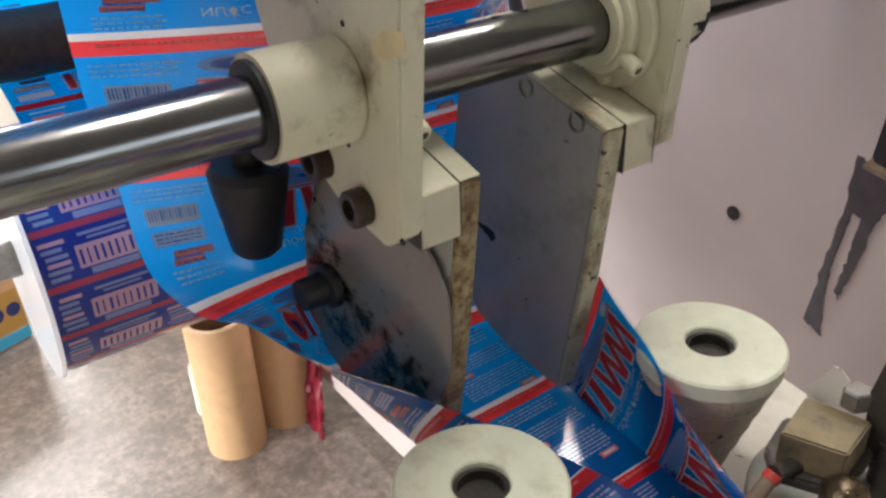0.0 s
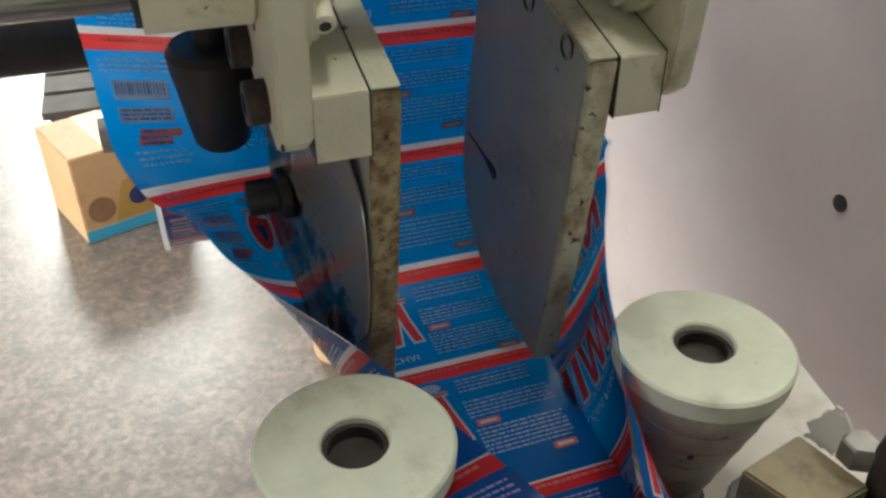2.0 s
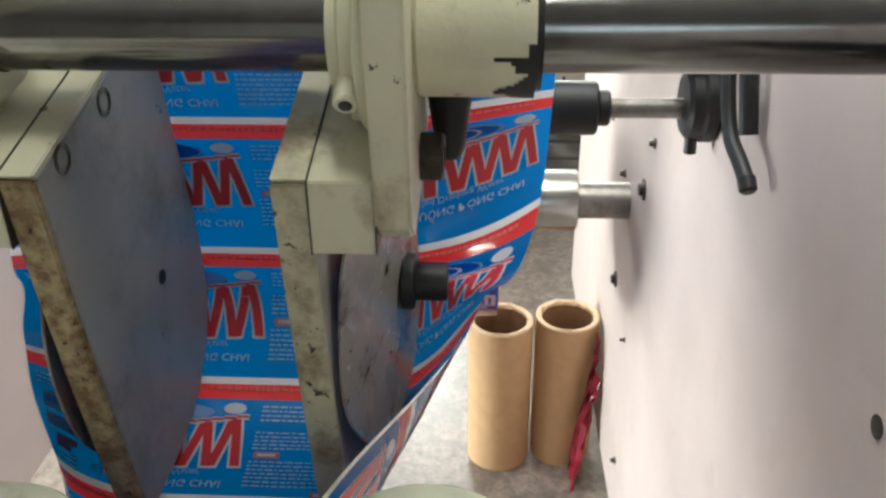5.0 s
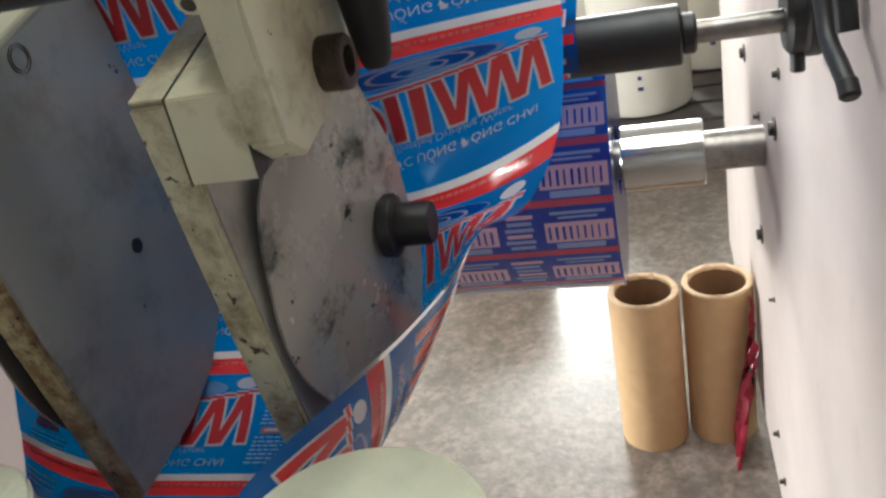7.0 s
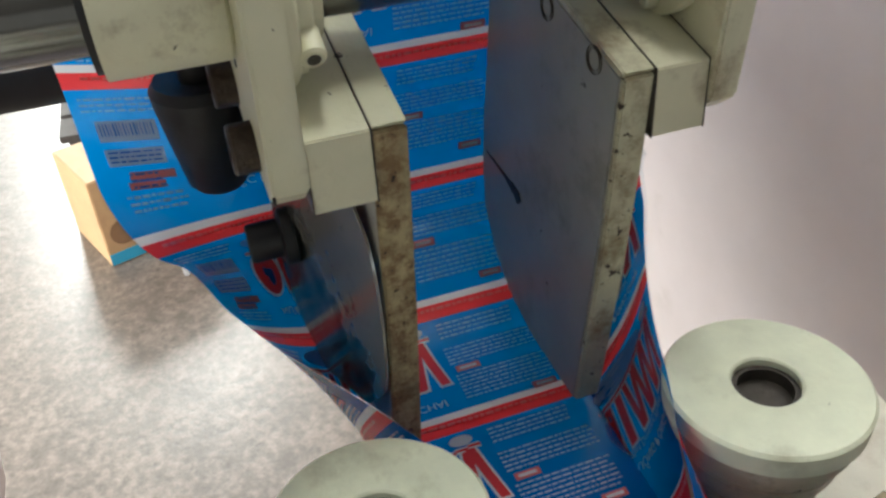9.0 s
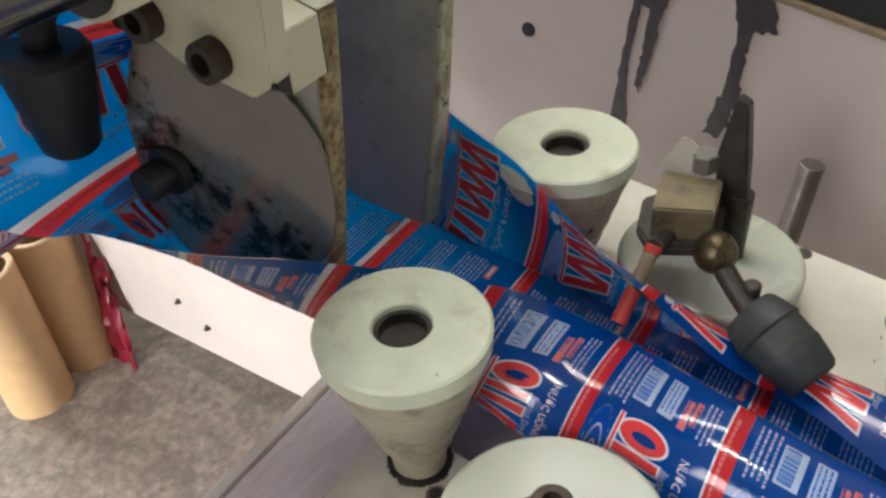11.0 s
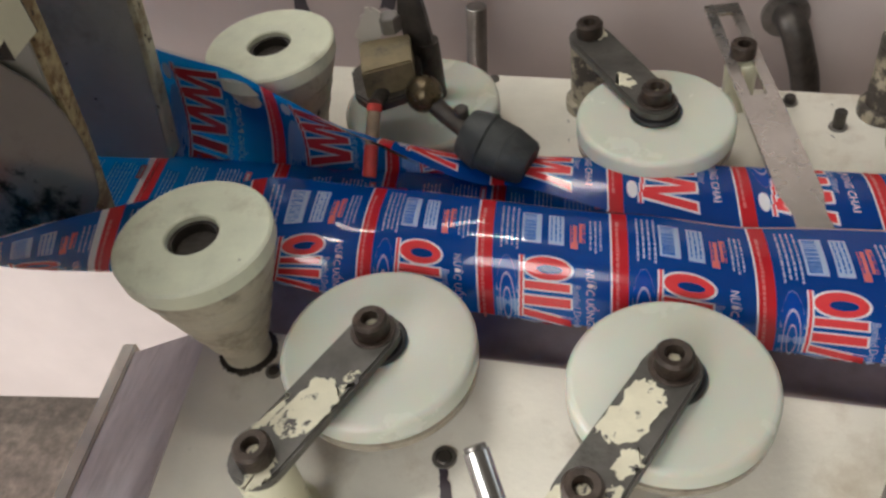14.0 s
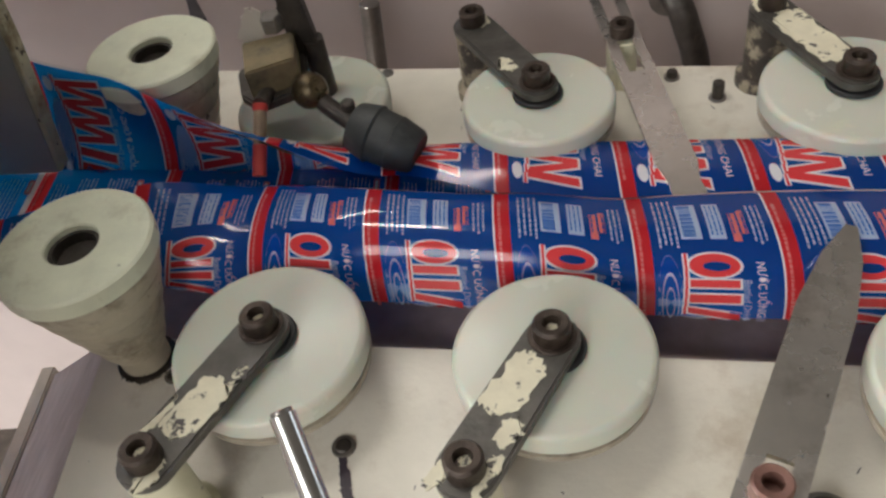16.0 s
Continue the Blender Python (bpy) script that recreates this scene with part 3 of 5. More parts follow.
    piece("screw_socket", rod((SX + 0.0300, yc, SZ - 0.01845), (SX + 0.0312, yc, SZ - 0.0191), 0.0024, 12), DARKST, collar, "dark hexagon socket")
    piece("set_screw", rod((SX + 0.006, h0, SZ - 0.029), (SX + 0.006, h0 - side * 0.011, SZ - 0.029), 0.0034, 16, None, 0.0008), CREAM, collar)
    for bx, bz in (((-0.204, 0.232), (-0.168, 0.221)) if side < 0 else ((-0.182, 0.225),)):
        piece("bush", lathe([(0.0052, -0.001), (0.0052, 0.009), (0.0084, 0.009), (0.0092, 0.008), (0.0092, -0.001)], 32, Matrix.Translation((bx, h1, bz)) @ pose(0, 0, 0, -90 * side, 0, 0)), RUSTBOLT, t)
    s0 = outer + side * 0.0022
    s1 = outer + side * 0.0034
    front = [(-0.178, 0.076), (-0.158, 0.100), (-0.150, 0.125), (-0.1485, 0.150), (-0.154, 0.172), (-0.168, 0.192)] if side < 0 else [(-0.187, 0.076), (-0.167, 0.105), (-0.1595, 0.130), (-0.162, 0.163), (-0.168, 0.183), (-0.182, 0.200)]
    sheet = [(-0.240, 0.212), (-0.261, 0.165), (-0.265, 0.112), (-0.253, 0.084), (-0.226, 0.062), *[(p.x, p.y) for p in bend([(a, b, 0) for a, b in front], 4)], (-0.186, 0.210)]
    bm = slab(sheet, min(s0, s1), max(s0, s1), "y", 0.0003)
    # the sheet stands off further towards the back
    for v in bm.verts:
        v.co.y += side * 0.22 * max(0.0, -0.158 - v.co.x)
    piece("guide_sheet", bm, POLISHED_A if side < 0 else POLISHED, t, "polished steel guide sheet with dark smears")
    piece("knob", lathe([(0, 0.0215), (0.0088, 0.0215), (0.0096, 0.0198), (0.0096, 0.0066), (0.0134, 0.0054), (0.0140, 0.0045), (0.0140, 0.0), (0, -0.004)], 36, Matrix.Translation((-0.242, s1 + side * 0.0175, 0.1365)) @ pose(0, 0, 0, -90 * side, 0, 0)), BLACK, t, "black clamping knob")
    for bx, bz in ((-0.206, 0.238), (-0.165, 0.229)):
        piece("plate_screw", lathe([(0.0045, 0.0006), (0.0045, -0.0004), (0.0058, -0.0004), (0.0058, 0.0006)], 24, Matrix.Translation((bx, inner, bz)) @ pose(0, 0, 0, 90 * side, 0, 0)), DARKST, t)
    if side < 0:
        # flush black disc, the dark of a small round hole put into colour
        piece("hole_disc", rod((-0.230, inner + side * 0.001, 0.143), (-0.230, inner - side * 0.0008, 0.143), 0.0036, 16), BLACK, t)
    else:
        # thin flat black streak with a blob at its front end
        piece("black_streak", slab(ragged([(-0.279, 0.1375), (-0.252, 0.1345), (-0.243, 0.1340), (-0.236, 0.1330), (-0.234, 0.1285), (-0.238, 0.1250), (-0.243, 0.1285), (-0.254, 0.1330)], 0.0004, 6), inner - 0.0006, inner + 0.0005, "y", 0), BLACK, t, "slim black streak ending in a drop")
    return t


hanger_a = former("film_former", 0.067, 0.054, -1, "cream hanger with grey forming plate and black knob")
former("film_former", 0.150, 0.163, 1, "cream hanger with grey forming plate and black knob")

GLUE = material("yellowed_filler", (0.66, 0.56, 0.33), 0.5, vary=0.12, scale=80)
piece("filler_patch", slab(ragged([(-0.148, 0.303), (-0.136, 0.309), (-0.127, 0.309), (-0.126, 0.302), (-0.137, 0.296), (-0.148, 0.296)], 0.0006, 4), 0.0174, 0.0184, "y", 0), GLUE, hanger_a, "yellowed filler patch")
for px, pz in [(-0.173, 0.304), (-0.178, 0.248), (-0.138, 0.214)]:
    piece("dark_pit", lathe([(0, 0.0004), (0.0014, 0.0004), (0.0017, -0.0006), (0, -0.0006)], 12, Matrix.Translation((px, 0.018, pz)) @ pose(0, 0, 0, 90, 0, 0)), BLACK, hanger_a)

lever = thing("clamp_handle", (-0.28, 0.007, 0.2), "tapered black rubber clamp handle behind the shaft", "handle", "clamp handles")
hm = Matrix.Translation((-0.2775, 0.007, 0.208)) @ pose(0, 0, 0, 0, 5, 0)
piece("grip", lathe([(0, -0.056), (0.0125, -0.056), (0.0150, -0.053), (0.0222, -0.010), (0.0228, -0.003), (0.020, 0.0015), (0, 0.0015)], 40, hm), BLACK, lever)
piece("stem", tube_path(bend([(-0.2775, 0.007, 0.205), (-0.272, 0.008, 0.224), (-0.255, 0.012, 0.242), (-0.235, 0.020, 0.250)]), 0.0085, 14), BLACK, lever)
lever = thing("clamp_handle", (-0.22, 0.205, 0.23), "small black clamp stub under the shaft", "handle", "clamp handles")
piece("grip", lathe([(0, -0.040), (0.0045, -0.040), (0.0060, -0.036), (0.0090, -0.014), (0.0092, -0.004), (0, 0.0)], 32, Matrix.Translation((-0.206, 0.2090, 0.256))), BLACK, lever)
piece("stem", rod((-0.206, 0.2090, 0.254), (-0.204, 0.2070, 0.268), 0.007, 14), BLACK, lever)

# ---- feed rollers and the supply roll ----
feed = thing("feed_roller", (-0.65, 0.1, 0.078), "black rubber feed roller on a steel axle", "roller")
FX, FZ = -0.655, 0.095
piece("sleeve", rod((FX, -0.16, FZ), (FX, 0.325, FZ), 0.0255, 48, None, 0.002), BLACK, feed)
piece("axle", rod((FX, -0.25, FZ), (FX, 0.436, FZ), 0.0095, 24), STEEL, feed)
for yy in (-0.172, 0.325):
    piece("end_ring", rod((FX, yy, FZ), (FX, yy + 0.012, FZ), 0.017, 32, None, 0.002), BLACK, feed)
upper = thing("guide_roller", (-0.9, 0.0, 0.12), "dark steel guide roller", "roller")
piece("sleeve", rod((-0.75, -0.235, 0.183), (-0.75, 0.30, 0.183), 0.033, 48), DARKST, upper)
piece("axle", rod((-0.75, -0.25, 0.183), (-0.75, 0.436, 0.183), 0.010, 24), STEEL, upper)

RX, RZ, RR = -1.06, -0.178, 0.178
roll = thing("film_roll", (RX, 0.1, RZ), "large supply roll of blue printed film", "film roll")
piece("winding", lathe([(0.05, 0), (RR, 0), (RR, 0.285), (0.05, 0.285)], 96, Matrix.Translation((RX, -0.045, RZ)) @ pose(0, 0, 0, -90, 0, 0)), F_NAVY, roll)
piece("end_disc", lathe([(0.046, 0), (RR + 0.006, 0), (RR + 0.006, 0.006), (0.046, 0.006)], 96, Matrix.Translation((RX, -0.052, RZ)) @ pose(0, 0, 0, -90, 0, 0)), F_WHITE, roll)
piece("chuck", rod((RX, 0.245, RZ), (RX, 0.357, RZ), 0.0465, 48, None, 0.002), MIRROR, roll, "shiny chrome chuck")
piece("shaft", rod((RX, -0.11, RZ), (RX, 0.436, RZ), 0.028, 32), STEEL, roll)


def roll_print():
    """Printed bars and blocks wrapped round the roll."""
    bm = bmesh.new()
    rnd = random.Random(11)

    def tile(a0, a1, y0, y1, lift, index):
        n = max(1, int((a1 - a0) / 0.02))
        for i in range(n):
            b0, b1 = a0 + (a1 - a0) * i / n, a0 + (a1 - a0) * (i + 1) / n
            q = RR + lift
            f = bm.faces.new([bm.verts.new((RX + q * math.cos(b), y, RZ + q * math.sin(b))) for b, y in ((b0, y0), (b0, y1), (b1, y1), (b1, y0))])
            f.material_index = index

    step = 0.0745 / RR
    for k in range(15):
        a = -math.pi * 0.9 + k * step
        tile(a, a + 0.009 / RR, -0.044, 0.239, 0.0004, 1)
        for y in (0.0, 0.148):
            tile(a + 0.022 / RR, a + 0.052 / RR, y + 0.002, y + 0.088, 0.0003, 2)
            for j in range(9):
                tile(a + 0.026 / RR, a + 0.046 / RR, y + 0.006 + 0.009 * j, y + 0.008 + 0.009 * j + rnd.uniform(0, 0.002), 0.0006, 3)
            tile(a + 0.011 / RR, a + 0.020 / RR, y + 0.014, y + 0.076, 0.0003, 4)
            tile(a + 0.057 / RR, a + 0.060 / RR, y + 0.02, y + 0.07, 0.0003, 4)
            tile(a + 0.063 / RR, a + 0.067 / RR, y + 0.01, y + 0.08, 0.0003, 4)
        for y0, y1 in ((-0.040, -0.006), (0.096, 0.140)):
            for j in range(6):
                tile(a + (0.014 + 0.0092 * j) / RR, a + (0.0195 + 0.0092 * j) / RR, y0 + rnd.uniform(0, 0.006), y1 - rnd.uniform(0, 0.008), 0.0003, 5 if j % 3 == 2 else 4)
    return bm


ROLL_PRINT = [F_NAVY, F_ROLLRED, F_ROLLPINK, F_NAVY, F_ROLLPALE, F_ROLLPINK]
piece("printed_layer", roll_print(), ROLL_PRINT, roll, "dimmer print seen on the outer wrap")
# ---- film ----
# the course of the film: x, z and its turn at each station
COURSE = [(-0.262, 0.8, 0), (-0.264, 0.42, 0), (-0.27, 0.255, 2), (-0.278, 0.2, 5), (-0.29, 0.15, 3), (-0.292, 0.1, -33), (-0.268, 0.066, -45), (-0.228, 0.0445, -53), (-0.165, 0.036, -59), (-0.1, 0.026, -70), (-0.04, 0.017, -80), (0.05, 0.01, -88), (0.13, 0.007, -90), (0.2, 0.006, -90), (0.55, 0.006, -90)]
# y of the near and the far fold line
FOLDS = [(0.054, 0.163), (0.054, 0.163), (0.054, 0.163), (0.054, 0.163), (0.053, 0.164), (0.052, 0.165), (0.052, 0.165), (0.052, 0.165), (0.054, 0.165), (0.058, 0.166), (0.052, 0.167), (0.042, 0.167), (0.032, 0.162), (0.021, 0.155), (-0.026, 0.11)]
# near flap: y and height of its edge, and of its belly
NEAR_FLAP = [(-0.06, -0.06, -0.004, -0.02), (-0.06, -0.06, -0.004, -0.02), (-0.059, -0.055, -0.004, -0.022), (-0.055, -0.04, -0.004, -0.02), (-0.052, -0.018, -0.002, -0.008), (-0.02, 0.0455, 0.008, 0.01), (-0.003, 0.0697, 0.016, 0.02), (0.02, 0.08, 0.022, 0.03), (0.057, 0.068, 0.034, 0.03), (0.087, 0.058, 0.047, 0.034), (0.128, 0.019, 0.058, 0.0466), (0.092, 0.045, 0.04, 0.0596), (0.084, 0.042, 0.032, 0.058), (0.084, 0.03, 0.022, 0.048), (0.044, 0.026, -0.022, 0.044)]
# far flap: y and height of its edge, and of its belly
FAR_FLAP = [(0.264, -0.09, 0.212, -0.03), (0.264, -0.09, 0.212, -0.03), (0.264, -0.088, 0.212, -0.03), (0.261, -0.072, 0.212, -0.025), (0.2565, -0.044, 0.211, -0.015), (0.227, 0.056, 0.206, 0.009), (0.213, 0.072, 0.206, 0.016), (0.192, 0.08, 0.200, 0.026), (0.165, 0.083, 0.180, 0.034), (0.149, 0.069, 0.174, 0.036), (0.14, 0.05, 0.174, 0.034), (0.14, 0.013, 0.178, 0.0236), (0.105, 0.022, 0.172, 0.034), (0.09, 0.024, 0.162, 0.034), (0.05, 0.02, 0.118, 0.032)]
SLIP_AT = [0.52, 0.596, 0.677, 0.756, 0.83, 0.915, 0.99]
SLIP = [0.010, 0.0125, -0.017, -0.038, -0.042, -0.020, 0.0]
TUCK_AT = [0.80, 0.87, 0.93, 1.00, 1.08, 1.16]
TUCK = [0.0, 0.012, 0.021, 0.021, 0.012, 0.0]
STATIONS = [a + b + c + d for a, b, c, d in zip(COURSE, FOLDS, NEAR_FLAP, FAR_FLAP)]
REPEAT, WIDTH, START = 0.0745, 0.32, 0.0


class Film:
    """The film as a surface over a length s and a width w, in metres."""

    def __init__(self):
        a = np.array(STATIONS, dtype=float)
        d = np.hypot(np.diff(a[:, 0]), np.diff(a[:, 1]))
        self.s = np.concatenate([[0], np.cumsum(d)])
        self.a = a
        self.length = self.s[-1]
        k = np.zeros_like(a)
        for j in range(a.shape[1]):
            slopes = np.diff(a[:, j]) / np.diff(self.s)
            k[0, j], k[-1, j] = slopes[0], slopes[-1]
            for i in range(1, len(a) - 1):
                p, q = slopes[i - 1], slopes[i]
                k[i, j] = 0 if p * q <= 0 else 2 * p * q / (p + q)
        self.k = k

    def row(self, s):
        s = min(max(s, 0), self.length)
        i = int(min(max(np.searchsorted(self.s, s) - 1, 0), len(self.s) - 2))
        h = self.s[i + 1] - self.s[i]
        t = (s - self.s[i]) / h
        return ((1 + 2 * t) * (1 - t) ** 2) * self.a[i] + t * (1 - t) ** 2 * h * self.k[i] + t * t * (3 - 2 * t) * self.a[i + 1] + t * t * (t - 1) * h * self.k[i + 1]

    def at(self, s, w, row=None):
        flap = 0.102
        if w > WIDTH - flap:
            # the edge of the far flap runs a longer way than the middle
            s += float(np.interp(s, SLIP_AT, SLIP)) * ((w - WIDTH + flap) / flap) ** 1.5
            row = None
        x, z, turn, nf, ff, ney, neh, nmy, nmh, fey, feh, fmy, fmh = self.row(s) if row is None else row
        if w < flap:
            t = w / flap
            y = (1 - t) ** 2 * ney + 2 * t * (1 - t) * nmy + t * t * nf
            h = (1 - t) ** 2 * neh + 2 * t * (1 - t) * nmh
        elif w > WIDTH - flap:
            # the fold first dips into the slot, then the flap stands up
            dip = float(np.interp(s, TUCK_AT, TUCK))
            tuck = 18 * dip
            v = (w - WIDTH + flap) / flap
            t = 1 - max(0.0, (v - tuck) / (1 - tuck))
            y = (1 - t) ** 2 * fey + 2 * t * (1 - t) * fmy + t * t * ff
            h = (1 - t) ** 2 * feh + 2 * t * (1 - t) * fmh
            if v < tuck:
                h -= dip * math.sin(math.pi * v / tuck)
        else:
            y = nf + (ff - nf) * (w - flap) / (WIDTH - 2 * flap)
            h = 0
        a = radians(-turn)
        return Vector((x + h * math.cos(a), y, z + h * math.sin(a)))


FILM = Film()


def film_normal(s, w):
    e = 0.0008
    return (FILM.at(s + e, w) - FILM.at(s - e, w)).cross(FILM.at(s, w + e) - FILM.at(s, w - e)).normalized()


def on_film(s, w, lift=0.0):
    p = FILM.at(s, w)
    return p + film_normal(s, w) * lift if lift else p


NORMALS = []


def inked(bm, s, w, lift, sense=1):
    """A corner of a printed patch, with the film's own normal kept for it."""
    n = film_normal(s, w)
    NORMALS.append(n * sense)
    return bm.verts.new(FILM.at(s, w) + n * lift)


def printed_piece(name, bm, mats, parent):
    """A layer of print that shines like the film under it."""
    ob = piece(name, bm, mats, parent)
    ob.data.normals_split_custom_set_from_vertices([tuple(n) for n in NORMALS])
    NORMALS.clear()
    return ob


film = thing("printed_film", (-0.1, 0.1, 0.0), "glossy blue printed label film folding into a flat sleeve", "plastic film")


def label_start(k):
    """Where the k-th label begins on the film."""
    return START + k * REPEAT + {9: 0.007, 10: 0.011, 11: 0.010, 12: 0.021}.get(k, 0.0 if k < 9 else 0.022)


def bar_rule(k):
    return 0.0040 if k < 12 else 0.0010


def film_web():
    """The web, with the red bar and the white rule of each label as bands of its own rows."""
    bm = bmesh.new()
    nw = 80
    bands = []
    for k in range(4, int(FILM.length / REPEAT) - 1):
        a = label_start(k)
        bands += [(a - bar_rule(k), a, 1), (a, a + 0.0085, 2)]
    stops = sorted({round(FILM.length * i / 420, 6) for i in range(421)} | {round(x, 6) for a, b, _ in bands for x in (a, b)})
    grid = []
    for q in stops:
        r = FILM.row(q)
        grid.append([bm.verts.new(FILM.at(q, WIDTH * j / nw, r)) for j in range(nw + 1)])
    for i in range(len(stops) - 1):
        mid = (stops[i] + stops[i + 1]) / 2
        index = next((m for a, b, m in bands if a < mid < b), 0)
        for j in range(nw):
            f = bm.faces.new((grid[i][j], grid[i + 1][j], grid[i + 1][j + 1], grid[i][j + 1]))
            f.material_index = index
    return bm


piece("web", film_web(), [F_BLUE, F_WHITE, F_RED], film)


def patch(bm, s0, s1, w0, w1, lift, index, shear=0.0, taper=0.0, ns=None, nw=None):
    """A printed patch on the film, slightly above it on both sides."""
    ns = ns or max(1, int(abs(s1 - s0) / 0.006))
    nw = nw or max(1, int(abs(w1 - w0) / 0.006))
    for side in (lift, -lift):
        g = []
        for i in range(ns + 1):
            f = i / ns
            s = s0 + (s1 - s0) * f
            mid, half = (w0 + w1) / 2 + shear * (f - 0.5), (w1 - w0) / 2 * (1 - taper * (f - 0.5))
            g.append([inked(bm, s, mid + half * (2 * j / nw - 1), side) for j in range(nw + 1)])
        for i in range(ns):
            for j in range(nw):
                f = bm.faces.new((g[i][j], g[i + 1][j], g[i + 1][j + 1], g[i][j + 1]))
                f.material_index = index


def oval(bm, s, w, rs, rw, lift, index, hole=0.0):
    for side in (lift, -lift):
        n = 20
        ring = [inked(bm, s + rs * math.sin(2 * math.pi * i / n), w + rw * math.cos(2 * math.pi * i / n), side, -1) for i in range(n)]
        if hole:
            inn = [inked(bm, s + hole * rs * math.sin(2 * math.pi * i / n), w + hole * rw * math.cos(2 * math.pi * i / n), side, -1) for i in range(n)]
            fs = [bm.faces.new((ring[i], ring[(i + 1) % n], inn[(i + 1) % n], inn[i])) for i in range(n)]
        else:
            c = inked(bm, s, w, side, -1)
            fs = [bm.faces.new((ring[i], ring[(i + 1) % n], c)) for i in range(n)]
        for f in fs:
            f.material_index = index


def stroke(bm, s0, s1, wa, wb, half):
    """One slanted stroke with a white rim: from width wa at s0 to wb at s1."""
    e = 0.0013
    lean = wb - wa
    mid = (wa + wb) / 2
    patch(bm, s0 - e, s1 + e, mid - half - e, mid + half + e, 0.00022, 1, shear=lean)
    patch(bm, s0, s1, mid - half, mid + half, 0.0004, 0, shear=lean)


def brand(bm, s, w):
    """A row of plain red strokes with white rims over a sweeping band."""
    def base(o):
        return s + 0.0035 - 0.0075 * (o / 0.086) ** 2

    def foot(o):
        return s + 0.0285 + 0.001 * math.sin(o * 40)

    g = 1.15
    for i in range(14):
        o0, o1 = 0.086 * i / 14, 0.086 * (i + 1) / 14
        patch(bm, base(o0) - 0.0025, base(o0) + 0.0008, w + g * o0, w + g * o1, 0.0002, 1, ns=1, nw=1)
        patch(bm, base(o0) - 0.0016, base(o0) - 0.0002, w + g * o0, w + g * o1, 0.0004, 0, ns=1, nw=1)
    mid = (base(0.007) + foot(0.007)) / 2
    oval(bm, mid + 0.001, w + 0.0092, 0.0144, 0.0108, 0.0002, 1)
    oval(bm, mid + 0.001, w + 0.0092, 0.0130, 0.0093, 0.00035, 0)
    oval(bm, mid + 0.002, w + 0.0098, 0.0070, 0.0036, 0.0005, 2)
    for o, h in ((0.0205, 0.0030), (0.0310, 0.0034)):
        stroke(bm, base(o) + 0.001, foot(o), w + g * o, w + g * o, h)
    # an even zigzag
    for i in range(7):
        o, lean = 0.0418 + 0.0068 * i, 0.0028 * (-1) ** i
        stroke(bm, base(o) + 0.001, foot(o), w + g * o - lean, w + g * o + lean, 0.0026)


def text_rows(bm, s0, s1, w0, w1, step, index, rnd, lift=0.00025):
    s = s0
    while s < s1:
        w = w0
        while w < w1 - 0.002:
            ln = min(rnd.uniform(0.0014, 0.0052), w1 - w)
            patch(bm, s, s + step * rnd.uniform(0.30, 0.42), w, w + ln, lift, index, ns=1)
            w += ln + 0.0009
        s += step


def lettering(words, size):
    """The outline mesh of a line of words: places and faces."""
    c = bpy.data.curves.new("lettering", "FONT")
    c.body, c.size, c.resolution_u = words, size, 2
    ob = bpy.data.objects.new("lettering", c)
    me = bpy.data.meshes.new_from_object(ob)
    verts = [tuple(v.co) for v in me.vertices]
    faces = [tuple(p.vertices) for p in me.polygons]
    bpy.data.objects.remove(ob)
    bpy.data.curves.remove(c)
    bpy.data.meshes.remove(me)
    wide = max(v[0] for v in verts)
    return [(v[0] / wide, v[1]) for v in verts], faces


LINE_A = lettering("Bottled Drinking Water", 0.0058)
LINE_B = lettering("N\u01af\u1edaC U\u1ed0NG \u0110\u00d3NG CHAI", 0.0062)


def print_line(bm, line, s, w0, w1, index):
    verts, faces = line
    for lift in (0.0003, -0.0003):
        vs = [inked(bm, s + y, w0 + x * (w1 - w0), lift, -1) for x, y in verts]
        for f in faces:
            face = bm.faces.new([vs[i] for i in f])
            face.material_index = index


